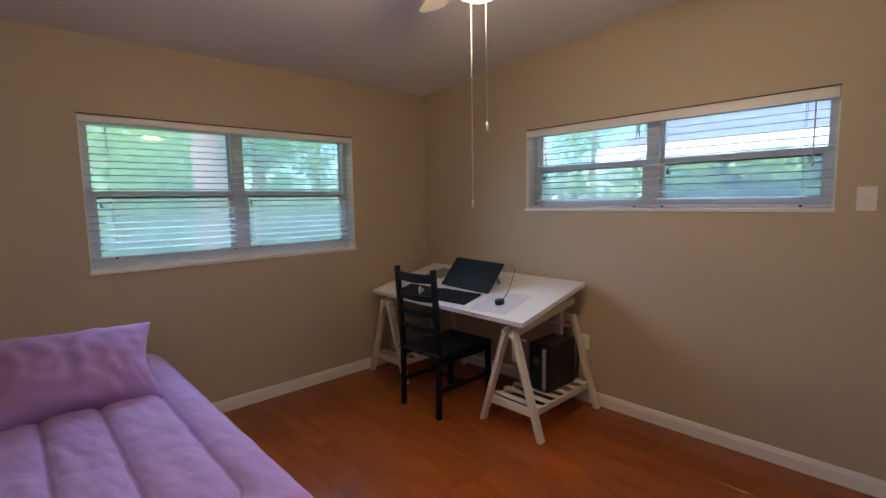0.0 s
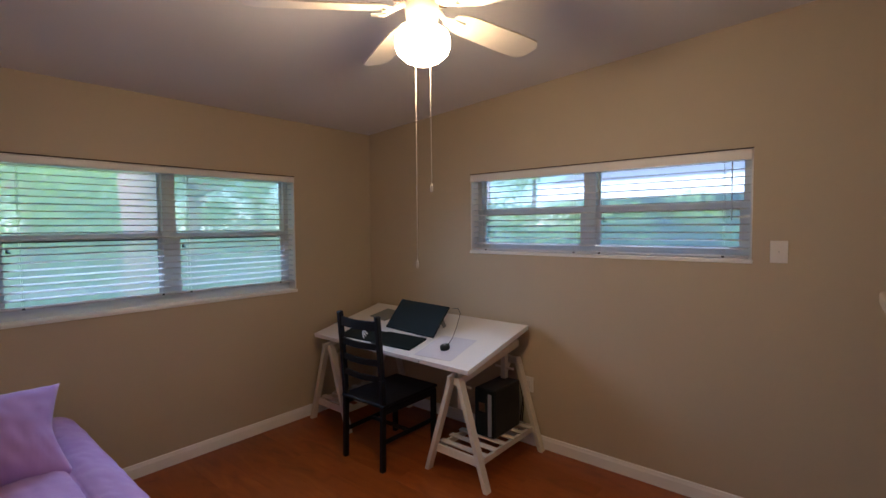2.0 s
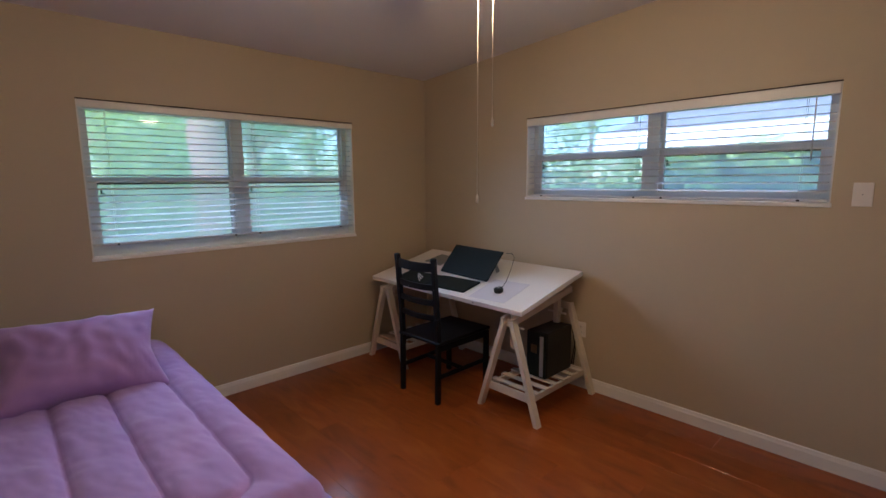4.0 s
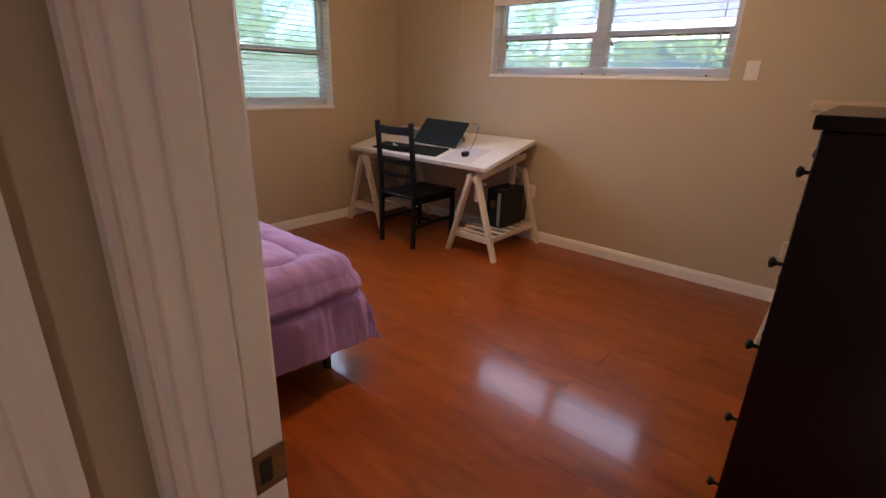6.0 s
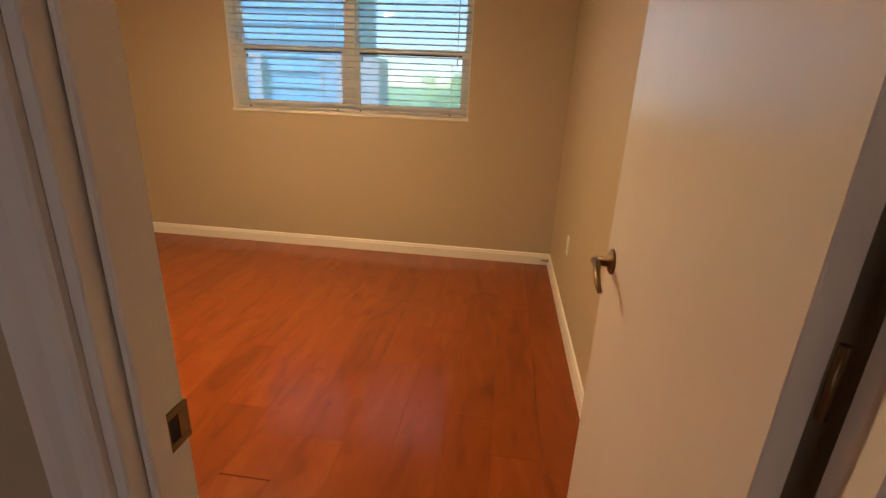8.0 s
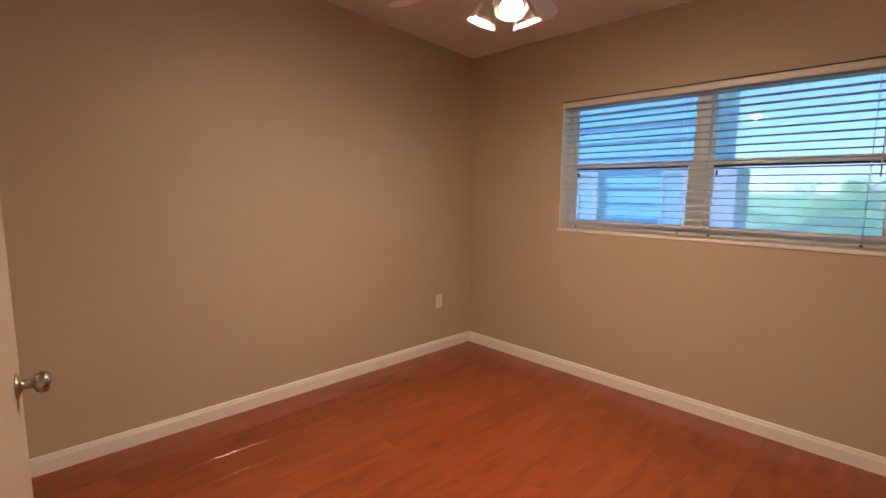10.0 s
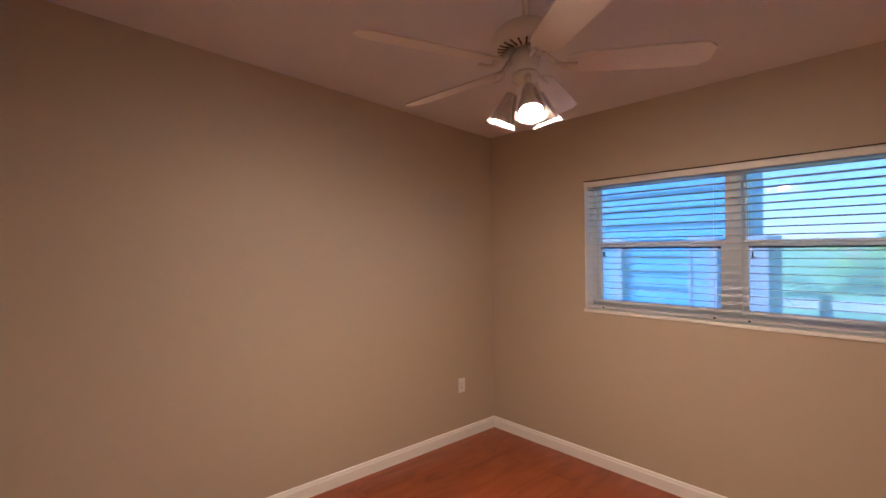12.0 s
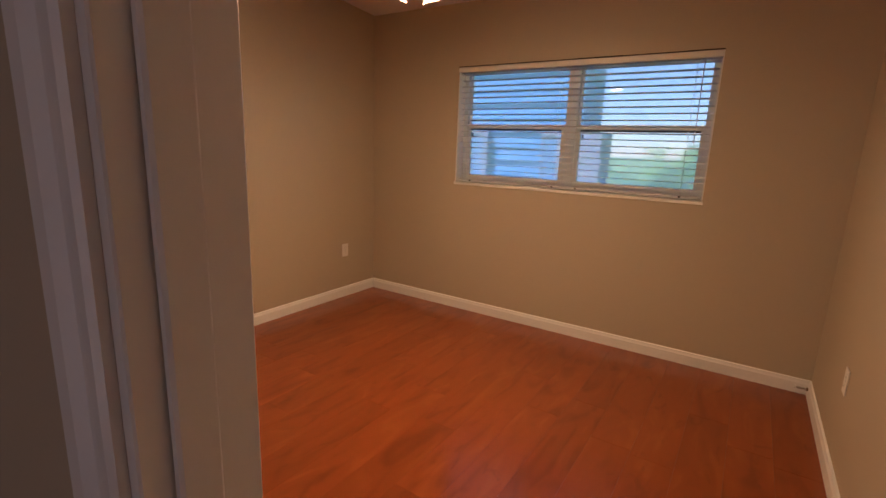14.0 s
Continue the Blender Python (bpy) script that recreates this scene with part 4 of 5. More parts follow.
def pillow():
    root = thing("pillow", pose(0.385, 2.90, 0.735, 38, 2, -2.5), "plump lilac pillow propped at the head of the bed", "pillow")
    bm = bmesh.new()
    w, h, t = 0.345, 0.245, 0.115
    n, m = 44, 32
    sheets = []
    for side in (1, -1):
        rows = []
        for j in range(m + 1):
            row = []
            v = 2 * j / m - 1
            for i in range(n + 1):
                u = 2 * i / n - 1
                edge = (1 - abs(u) ** 3.2) * (1 - abs(v) ** 3.0)
                pull = 0.90 + 0.10 * (abs(u) * abs(v)) ** 1.3
                x = u * w * (pull - 0.06 * (1 - v * v) * abs(u) ** 4)
                y = v * h * (pull - 0.09 * (1 - u * u) * abs(v) ** 4 + 0.04)
                z = side * t * max(0, edge) ** 0.55
                crease = 0.014 * noise.noise((u * 5, v * 3.2, 2 + side)) + 0.016 * noise.noise(((u + 0.25 * v) * 11, v * 1.4, 5)) * max(0.0, u) * max(0, 0.9 - abs(v + 0.35))
                pinch = 0.022 * noise.noise((u * 15 + v * 4, v * 2.2, 8)) * max(0.0, u - 0.1) * max(0.0, 0.3 - v)
                z += (crease * 1.2 + pinch) * min(1, edge * 3)
                row.append(bm.verts.new((x, y, z)))
            rows.append(row)
        for a, b in zip(rows, rows[1:]):
            for i in range(n):
                f = bm.faces.new((a[i], a[i + 1], b[i + 1], b[i]) if side > 0 else (a[i], b[i], b[i + 1], a[i + 1]))
                f.smooth = True
        sheets.append(rows)
    bmesh.ops.remove_doubles(bm, verts=bm.verts[:], dist=0.0008)
    part("case", bm, M_PILLOW, root)


pillow()


# ---- bedroom: dresser and cat tree ----
KNOB = ((0.0, 0.0), (0.011, 0.0), (0.011, 0.003), (0.0055, 0.007), (0.0055, 0.024), (0.012, 0.029), (0.0155, 0.034), (0.014, 0.040), (0.007, 0.043), (0.0, 0.0435))


def dresser():
    root = thing("dresser", pose(0.797, -0.142, 0), "tall black-brown wooden chest of drawers with dark knobs", "dresser")
    w, d, h = 1.06, 0.49, 1.322
    bm = bmesh.new()
    soft_box(bm, (-0.012, -d, h - 0.030), (w + 0.012, 0.016, h), 0.004, 2)
    part("top", bm, M_DRESSER, root)
    for x in (0.0, w - 0.03):
        bm = bmesh.new()
        soft_box(bm, (x, -d + 0.005, 0.0), (x + 0.03, 0.0, h - 0.031), 0.003, 1)
        part("side_panel", bm, M_DRESSER, root)
    bm = bmesh.new()
    soft_box(bm, (0.031, -d + 0.006, 0.06), (w - 0.031, -d + 0.014, h - 0.031), 0.001, 1)
    part("back_panel", bm, M_DRESSER, root)
    bm = bmesh.new()
    soft_box(bm, (0.031, -0.04, 0.0), (w - 0.031, -0.006, 0.075), 0.003, 1)
    part("plinth", bm, M_DRESSER, root)
    rows = ((0.09, 0.325), (0.335, 0.570), (0.580, 0.815), (0.825, 1.060))
    for lo, hi in rows:
        bm = bmesh.new()
        soft_box(bm, (0.034, -0.45, lo), (w - 0.034, -0.003, hi), 0.003, 1)
        dr = part("drawer", bm, M_DRESSER, root)
        for x in (0.20, w - 0.20):
            bm = bmesh.new()
            lathe(bm, KNOB, 16, (x, -0.003, (lo + hi) / 2), Matrix.Rotation(radians(-90), 3, "X"))
            part("knob", bm, M_BLACKPLASTIC, dr)
    for x0, x1 in ((0.034, w / 2 - 0.004), (w / 2 + 0.004, w - 0.034)):
        bm = bmesh.new()
        soft_box(bm, (x0, -0.45, 1.070), (x1, -0.003, 1.272), 0.003, 1)
        dr = part("drawer", bm, M_DRESSER, root)
        bm = bmesh.new()
        lathe(bm, KNOB, 16, ((x0 + x1) / 2, -0.003, 1.17), Matrix.Rotation(radians(-90), 3, "X"))
        part("knob", bm, M_BLACKPLASTIC, dr)


dresser()


def plush_slab(bm, a, b, r=0.016):
    soft_box(bm, a, b, r, 3)


def cat_tree():
    root = thing("cat_tree", pose(2.90, -0.125, 0), "tall beige plush cat tree with sisal posts against the wall", "cat tree")
    bm = bmesh.new()
    plush_slab(bm, (-0.40, -0.42, 0.0), (0.20, 0.085, 0.055))
    part("base", bm, M_PLUSH, root)
    for p0, p1, nm in (((0.0, -0.01, 0.055), (0.0, -0.01, 0.325), "post"), ((0.0, -0.01, 0.665), (0.0, -0.01, 0.895), "post"), ((0.0, -0.01, 0.945), (0.0, -0.01, 1.265), "post"), ((0.06, -0.36, 0.055), (0.06, -0.36, 1.265), "post"), ((0.06, -0.36, 1.325), (0.06, -0.36, 1.455), "post")):
        bm = bmesh.new()
        h = p1[2] - p0[2]
        n = max(4, int(h / 0.012))
        tube(bm, [(p0[0], p0[1], p0[2] + h * k / n) for k in range(n + 1)], [0.036 + 0.0016 * (k % 2) for k in range(n + 1)], 16)
        post = part(nm, bm, M_SISAL, root, "sisal wrapped post")
        if h < 0.5 and h > 0.2:
            bm = bmesh.new()
            lathe(bm, ((0.0375, 0.0), (0.041, 0.004), (0.041, 0.060), (0.0375, 0.066)), 18, (p0[0], p0[1], p1[2] - 0.068))
            part("plush_collar", bm, M_PLUSH, post)
    bm = bmesh.new()
    plush_slab(bm, (-0.12, -0.16, 0.325), (0.16, 0.05, 0.665))
    part("condo", bm, M_PLUSH, root, "plush covered box")
    # solid dark disc on the box, painted as the opening's shade
    bm = bmesh.new()
    lathe(bm, ((0.0, 0.0), (0.024, 0.0), (0.024, 0.003), (0.0, 0.003)), 18, (-0.121, -0.055, 0.40), Matrix.Rotation(radians(-90), 3, "Y"))
    part("opening", bm, M_DARK, root, "dark disc for the shade in a round opening")
    bm = bmesh.new()
    plush_slab(bm, (-0.14, -0.36, 0.895), (0.22, 0.105, 0.945), 0.012)
    part("platform", bm, M_PLUSH, root)
    bm = bmesh.new()
    plush_slab(bm, (-0.17, -0.48, 1.265), (0.22, 0.14, 1.325), 0.014)
    part("platform", bm, M_PLUSH, root)
    bm = bmesh.new()
    lathe(bm, ((0.0, 1.455), (0.18, 1.455), (0.215, 1.475), (0.225, 1.54), (0.205, 1.55), (0.19, 1.50), (0.0, 1.485)), 26, (0.06, -0.36, 0))
    part("perch", bm, mat("brown_plush", (0.20, 0.13, 0.07), 0.95, 0.2, 30, 1.0, 300), root, "brown plush bowl perch")
    bm = bmesh.new()
    tube(bm, ((-0.10, 0.075, 0.895), (-0.10, 0.075, 0.555)), 0.003, 6)
    toy = part("toy_cord", bm, M_SISAL, root)
    bm = bmesh.new()
    soft_box(bm, (-0.125, 0.052, 0.445), (-0.078, 0.098, 0.555), 0.016, 3)
    part("toy", bm, M_PLUSH, toy, "hanging plush toy")


cat_tree()


# ---- ceiling fans ----
def blade_mesh(L, root_r, w0, w1):
    bm = bmesh.new()
    n = 14
    rows = []
    for k in range(n + 1):
        s = k / n
        x = root_r + (L - root_r) * s
        hw = (w0 + (w1 - w0) * min(1, s * 1.6)) / 2
        if s > 0.90:
            hw *= 1 - 0.45 * ((s - 0.90) / 0.10) ** 3
        if s < 0.10:
            hw *= 0.62 + 0.38 * s / 0.10
        tw = -math.tan(radians(14))
        rows.append([bm.verts.new((x, y, y * tw + dz)) for y, dz in ((-hw, -0.003), (hw, -0.003), (hw, 0.003), (-hw, 0.003))])
    for a, b in zip(rows, rows[1:]):
        for j in range(4):
            bm.faces.new((a[j], a[(j + 1) % 4], b[(j + 1) % 4], b[j]))
    bm.faces.new(rows[0])
    bm.faces.new(rows[-1][::-1])
    return bm


def arm_mesh(r0, r1, droop):
    bm = bmesh.new()
    tube(bm, ((r0 - 0.03, 0, 0.012), (r0 + 0.02, 0, -0.006 - droop * 0.7), (r1 - 0.02, 0, -0.010 - droop)), (0.012, 0.010, 0.008), 8)
    for s in (-1, 1):
        tube(bm, ((r0 + 0.02, 0, -0.006 - droop * 0.7), (r0 + 0.05, s * 0.028, -0.010 - droop + s * 0.004), (r1 + 0.02, s * 0.030, -0.008 - droop + s * 0.006)), (0.007, 0.007, 0.006), 8)
    return bm


def fan(x, y, zb, turn, L, droop, label):
    """Downrod, canopy, motor and five blades; zb is the blades' height over the floor."""
    c = ceil_z(y)
    root = thing("ceiling_fan", pose(x, y, zb), label, "ceiling fan", "ceiling fans")
    top = c - zb
    bm = bmesh.new()
    lathe(bm, ((0.0, top + 0.012), (0.065, top + 0.012), (0.068, top - 0.02), (0.052, top - 0.050), (0.020, top - 0.062), (0.0, top - 0.062)))
    part("canopy", bm, M_FAN, root)
    bm = bmesh.new()
    tube(bm, ((0, 0, 0.10), (0, 0, top - 0.055)), 0.0125, 12)
    part("downrod", bm, M_FAN, root)
    bm = bmesh.new()
    lathe(bm, ((0.0, 0.118), (0.045, 0.116), (0.095, 0.100), (0.122, 0.072), (0.126, 0.046), (0.112, 0.028), (0.096, 0.020), (0.0, 0.018)), 36)
    motor = part("motor", bm, M_FAN, root)
    bm = bmesh.new()
    for k in range(22):
        a = 2 * math.pi * k / 22
        beam(bm, (0.060 * math.cos(a), 0.060 * math.sin(a), 0.016), (0.104 * math.cos(a), 0.104 * math.sin(a), 0.0215), 0.007, 0.004, 0)
    part("vent_ribs", bm, M_BRASS, motor, "bronze vent ribs under the motor")
    ab, bb = arm_mesh(0.085, 0.165, droop), blade_mesh(L, 0.150, 0.105, 0.128)
    arm = part("blade_arm", ab, M_FAN, root)
    blade = part("blade", bb, M_FANWOOD, arm)
    blade.matrix_basis = pose(0, 0, -droop)
    for k in range(5):
        m = pose(0, 0, 0, 0, 0, turn + 72 * k)
        if k == 0:
            arm.matrix_basis = m
        else:
            a2, b2 = new("blade_arm", arm.data), new("blade", blade.data)
            a2.parent, b2.parent = root, a2
            a2.matrix_basis = m
            b2.matrix_basis = pose(0, 0, -droop)
    return root


fan1 = fan(1.505, 1.333, 2.430, -8, 0.63, 0.010, "white ceiling fan with lit opal globe and pull chains")
bm = bmesh.new()
lathe(bm, ((0.0, 0.018), (0.058, 0.016), (0.062, -0.02), (0.056, -0.066), (0.060, -0.078), (0.0, -0.080)), 28)
cup = part("light_cup", bm, M_FAN, fan1)
bm = bmesh.new()
lathe(bm, ((0.050, -0.079), (0.074, -0.083), (0.094, -0.098), (0.101, -0.120), (0.100, -0.145), (0.092, -0.168), (0.064, -0.192), (0.038, -0.204), (0.017, -0.211), (0.0, -0.212)), 32)
part("globe", bm, M_GLOBE, fan1, "lit opal glass globe")
for dx, dy, z in ((-0.030, 0.010, 1.482), (0.012, -0.026, 1.762)):
    bm = bmesh.new()
    zz = z - 2.430
    tube(bm, ((dx * 0.9, dy, -0.05), (dx, dy, zz + 0.03)), 0.0017, 6)
    ch = part("pull_chain", bm, M_FANWOOD, fan1, "thin pale brass pull chain")
    bm = bmesh.new()
    tube(bm, ((dx, dy, zz + 0.032), (dx, dy, zz + 0.022), (dx, dy, zz + 0.004), (dx, dy, zz)), (0.002, 0.005, 0.005, 0.002), 8)
    part("chain_pull", bm, M_FANWOOD, ch)

fan2 = fan(-2.225, 2.02, 2.285, 39.5, 0.65, 0.042, "white ceiling fan with three lit bell-shaped glass spot shades")
bm = bmesh.new()
lathe(bm, ((0.0, 0.018), (0.048, 0.016), (0.050, -0.05), (0.046, -0.062), (0.0, -0.064)), 28)
part("switch_cup", bm, M_FAN, fan2)
bm = bmesh.new()
lathe(bm, ((0.0, -0.064), (0.040, -0.066), (0.052, -0.078), (0.044, -0.098), (0.016, -0.112), (0.0, -0.114)), 24)
part("light_plate", bm, M_FANWOOD, fan2)
M_SHADE = bpy.data.materials.new("clear_grey_shade_glass")
M_SHADE.use_nodes = True
sp = M_SHADE.node_tree.nodes["Principled BSDF"]
sp.inputs["Base Color"].default_value = (0.62, 0.58, 0.54, 1)
sp.inputs["Roughness"].default_value = 0.12
sp.inputs["Alpha"].default_value = 0.2
for k in range(3):
    a = radians(-42 + 120 * k)
    tilt = Matrix.Rotation(a, 3, "Z") @ Matrix.Rotation(radians(-23), 3, "Y")
    o = Vector((0.036 * math.cos(a), 0.036 * math.sin(a), -0.088))
    bm = bmesh.new()
    tube(bm, (o, o + tilt @ Vector((0, 0, -0.055))), 0.013, 10)
    arm = part("socket", bm, M_FANWOOD, fan2, "pale brass socket")
    s0 = o + tilt @ Vector((0, 0, -0.050))
    bm = bmesh.new()
    lathe(bm, ((0.020, 0.0), (0.026, -0.012), (0.034, -0.050), (0.046, -0.095), (0.058, -0.125), (0.0565, -0.125), (0.0445, -0.095), (0.0325, -0.050), (0.018, -0.004)), 24, s0, tilt)
    part("shade", bm, M_SHADE, arm, "grey translucent glass bell")
    bm = bmesh.new()
    lathe(bm, ((0.0, -0.006), (0.013, -0.008), (0.015, -0.040), (0.028, -0.080), (0.037, -0.106), (0.040, -0.114)), 20, s0, tilt)
    bulb = part("bulb", bm, M_FAN, arm, "white reflector bulb")
    bm = bmesh.new()
    lathe(bm, ((0.0395, -0.1145), (0.034, -0.1165), (0.020, -0.118), (0.0, -0.1185)), 20, s0, tilt)
    part("bulb_face", bm, M_BULB, bulb, "glowing bulb face")


# ---- wall plates ----
def plate(name, m, w, h, label, cat, holes):
    root = thing(name, m, label, cat)
    bm = bmesh.new()
    soft_box(bm, (-w / 2, -0.006, -h / 2), (w / 2, 0.0, h / 2), 0.0025, 2)
    part("cover", bm, M_PLATE, root)
    for z, ww, hh in holes:
        bm = bmesh.new()
        soft_box(bm, (-ww / 2, -0.0085, z - hh / 2), (ww / 2, -0.006, z + hh / 2), 0.001, 1)
        rec = part("receptacle", bm, M_PLATE, root)
        # raised dark bars painted as the shade of the two slots
        bm = bmesh.new()
        for s in (-1, 1):
            box(bm, (s * 0.006 - 0.001, -0.0090, z - 0.004), (s * 0.006 + 0.001, -0.0085, z + 0.005))
        part("slot_shades", bm, M_DARK, rec)
    bm = bmesh.new()
    lathe(bm, ((0.0, 0.0), (0.003, 0.0), (0.003, 0.001), (0.0, 0.001)), 8, (0, -0.006, 0), Matrix.Rotation(radians(90), 3, "X"))
    part("screw", bm, M_GREY, root)


OUT = ((0.020, 0.030, 0.026), (-0.020, 0.030, 0.026))
plate("blank_plate", pose(EAST, 0.402, 1.484, 0, 0, -90), 0.078, 0.118, "blank white wall plate beside the high window", "wall plate", ())
plate("wall_outlet", pose(EAST, 1.905, 0.452, 0, 0, -90), 0.074, 0.114, "white wall outlet under the table", "outlet", OUT)
plate("wall_outlet", pose(WEST, 3.27, 0.437, 0, 0, 90), 0.074, 0.116, "white wall outlet near the corner of the empty room", "outlet", OUT)
plate("wall_outlet", pose(MID_W, 2.80, 0.45, 0, 0, -90), 0.074, 0.116, "white wall outlet behind the open door", "outlet", OUT)


# ---- outside ----
rng = random.Random(7)
bm = bmesh.new()
n = 24
g = [[bm.verts.new((x, y, -0.35)) for x in np.concatenate((np.linspace(-400, -30, 5), np.linspace(-25, 30, 14), np.linspace(40, 400, 5)))] for y in np.concatenate((np.linspace(-400, -30, 5), np.linspace(-25, 40, 14), np.linspace(60, 400, 5)))]
for a, b in zip(g, g[1:]):
    for p0, p1, p2, p3 in zip(a, a[1:], b[1:], b):
        bm.faces.new((p0, p1, p2, p3))
setting("ground", bm, M_GRASS, "green lawn round the house", "lawn")


def leaves(bm, centre, spread, count, size, r):
    """Many small bent leaves round a point."""
    c = Vector(centre)
    for _ in range(count):
        d = Vector((r.gauss(0, 1), r.gauss(0, 1), r.gauss(0, 1)))
        d = d.normalized() * r.random() ** 0.4
        p = c + Vector((d.x * spread[0], d.y * spread[1], d.z * spread[2]))
        s = size * r.uniform(0.6, 1.4)
        e = Euler((r.uniform(-1, 1), r.uniform(-1, 1), r.uniform(0, 6.28)))
        m = e.to_matrix()
        q = [bm.verts.new(p + m @ Vector(k)) for k in ((-s, 0, 0), (0, -s * 0.35, s * 0.12), (s, 0, -s * 0.1), (0, s * 0.35, s * 0.12))]
        bm.faces.new(q)


def tree(x, y, trunk_r, height, crown_r, label, material, seed, crown_z=0.62):
    r = random.Random(seed)
    root = thing("tree", pose(x, y, -0.36), label, "tree", "garden trees")
    bm = bmesh.new()
    pts = [(r.uniform(-0.025, 0.025) * k, r.uniform(-0.025, 0.025) * k, height * k / 7) for k in range(8)]
    tube(bm, pts, [trunk_r * (1.15 - 0.10 * k) for k in range(8)], 14)
    part("trunk", bm, M_BARK, root)
    ends = []
    for k in range(7):
        a = r.uniform(0, 6.28)
        z = height * r.uniform(0.5, 0.95)
        e = (math.cos(a) * crown_r * 0.7, math.sin(a) * crown_r * 0.7, z + crown_r * r.uniform(0.0, 0.5))
        bm = bmesh.new()
        tube(bm, ((0, 0, z * 0.9), (e[0] * 0.5, e[1] * 0.5, z), e), (trunk_r * 0.4, trunk_r * 0.25, trunk_r * 0.08), 8)
        part("limb", bm, M_BARK, root)
        ends.append(e)
    bm = bmesh.new()
    for e in ends + [(r.uniform(-1, 1) * crown_r, r.uniform(-1, 1) * crown_r, height * crown_z + r.uniform(-0.4, 0.6) * crown_r) for _ in range(12)]:
        leaves(bm, e, (crown_r * 0.45, crown_r * 0.45, crown_r * 0.35), 420, 0.085, r)
    part("crown", bm, material, root)


tree(3.15, 9.2, 0.42, 6.5, 2.4, "broad tree with pinkish bark in the garden", M_LEAF2, 3, 0.8)
tree(1.3, 15.5, 0.22, 5.0, 2.6, "leafy green tree at the back of the garden", M_LEAF2, 5, 0.5)
tree(7.0, 17.0, 0.22, 5.5, 2.6, "leafy green tree far in the garden", M_LEAF, 8, 0.5)
tree(3.6, 22.0, 0.25, 6.0, 3.2, "bright green tree far in the garden", M_LEAF2, 11, 0.45)
tree(12.0, 22.0, 0.25, 6.0, 3.2, "dense green tree behind the palm", M_LEAF, 17, 0.45)


def tree_line(x0, x1, y, top, label, material, seed, yaw=0):
    """A far, uneven band of foliage on many thin stems."""
    r = random.Random(seed)
    root = thing("tree_line", pose(x0, y, -0.36, 0, 0, yaw), label, "woods", kind="stuff")
    bm = bmesh.new()
    for k in range(int((x1 - x0) / 1.4)):
        x = k * 1.4 + r.uniform(-0.4, 0.4)
        tube(bm, ((x, 0, 0), (x + r.uniform(-0.3, 0.3), r.uniform(-0.3, 0.3), top * 0.8)), (0.10, 0.03), 6)
    part("stems", bm, M_BARK, root)
    bm = bmesh.new()
    for k in range(int((x1 - x0) * 3.2)):
        h = top * (0.78 + 0.22 * math.sin(k * 0.37 + seed) * math.sin(k * 0.13))
        leaves(bm, (k / 3.2 + r.uniform(-0.4, 0.4), r.uniform(-0.8, 0.8), h * r.random() ** 0.8), (0.9, 0.6, 0.7), 320, 0.10, r)
    part("foliage", bm, material, root)


tree_line(-1.0, 12.0, 26.0, 7.2, "bright leafy woods behind the garden", M_LEAF2, 61)
tree_line(12.0, 26.0, 27.0, 5.0, "leafy woods behind the palm", M_LEAF, 67)
tree_line(14.0, 25.0, 4.0, 7.5, "leafy woods beyond the hedge", M_LEAF2, 71, 90)


def palm(x, y, h, size, seed):
    r = random.Random(seed)
    root = thing("palm", pose(x, y, -0.36), "low spiky palm with long fronds on the lawn", "palm", "garden palms")
    bm = bmesh.new()
    tube(bm, ((0, 0, 0), (0.03, 0.02, h * 0.5), (0.0, 0.0, h)), (0.14, 0.11, 0.08), 10)
    part("trunk", bm, M_BARK, root)
    for k in range(18):
        bm = bmesh.new()
        a, lift = r.uniform(0, 6.28), r.uniform(0.1, 1.2)
        d = Vector((math.cos(a), math.sin(a), 0))
        sd = Vector((-d.y, d.x, 0))
        for j in range(16):
            s = j / 15
            p = Vector((0, 0, h)) + d * (s * size * math.cos(lift * (1 - 0.4 * s))) + Vector((0, 0, size * (math.sin(lift) * s - 0.7 * s * s * 0.7)))
            ln = size * 0.34 * math.sin(math.pi * (0.12 + 0.8 * s))
            for q in (-1, 1):
                t = p + sd * (q * ln) + d * (ln * 0.6) - Vector((0, 0, ln * 0.25))
                bm.faces.new([bm.verts.new(c) for c in (p - d * 0.034, p + d * 0.034, t)])
        part("frond", bm, M_PALM, root)


palm(5.2, 9.6, 1.2, 1.2, 2)
palm(-0.7, 10.5, 0.6, 1.3, 4)
palm(-1.05, 8.6, 0.5, 1.1, 9)


def hedge():
    root = thing("hedge", pose(5.9, 0.6, -0.36), "tall dense green hedge along the side path", "hedge", kind="stuff")
    r = random.Random(21)
    bm = bmesh.new()
    for k in range(64):
        leaves(bm, (r.uniform(-0.2, 0.25), -3.2 + k * 0.13 + r.uniform(-0.1, 0.1), r.uniform(0.9, 2.12)), (0.35, 0.32, 0.36), 420, 0.042, r)
    part("foliage", bm, M_LEAF, root)
    # brighter leaves towards the hedge's top and its window side
    bm = bmesh.new()
    for k in range(22):
        leaves(bm, (r.uniform(-0.35, -0.05), -3.2 + k * 0.38 + r.uniform(-0.15, 0.15), r.uniform(1.6, 2.22)), (0.22, 0.26, 0.2), 130, 0.042, r)
    part("bright_foliage", bm, M_LEAF2, root, "brighter leaves on the top and window side")
    bm = bmesh.new()
    soft_box(bm, (0.15, -3.6, 0.0), (0.45, 5.6, 1.75), 0.08, 2)
    part("inner_twigs", bm, M_PALM, root)


hedge()


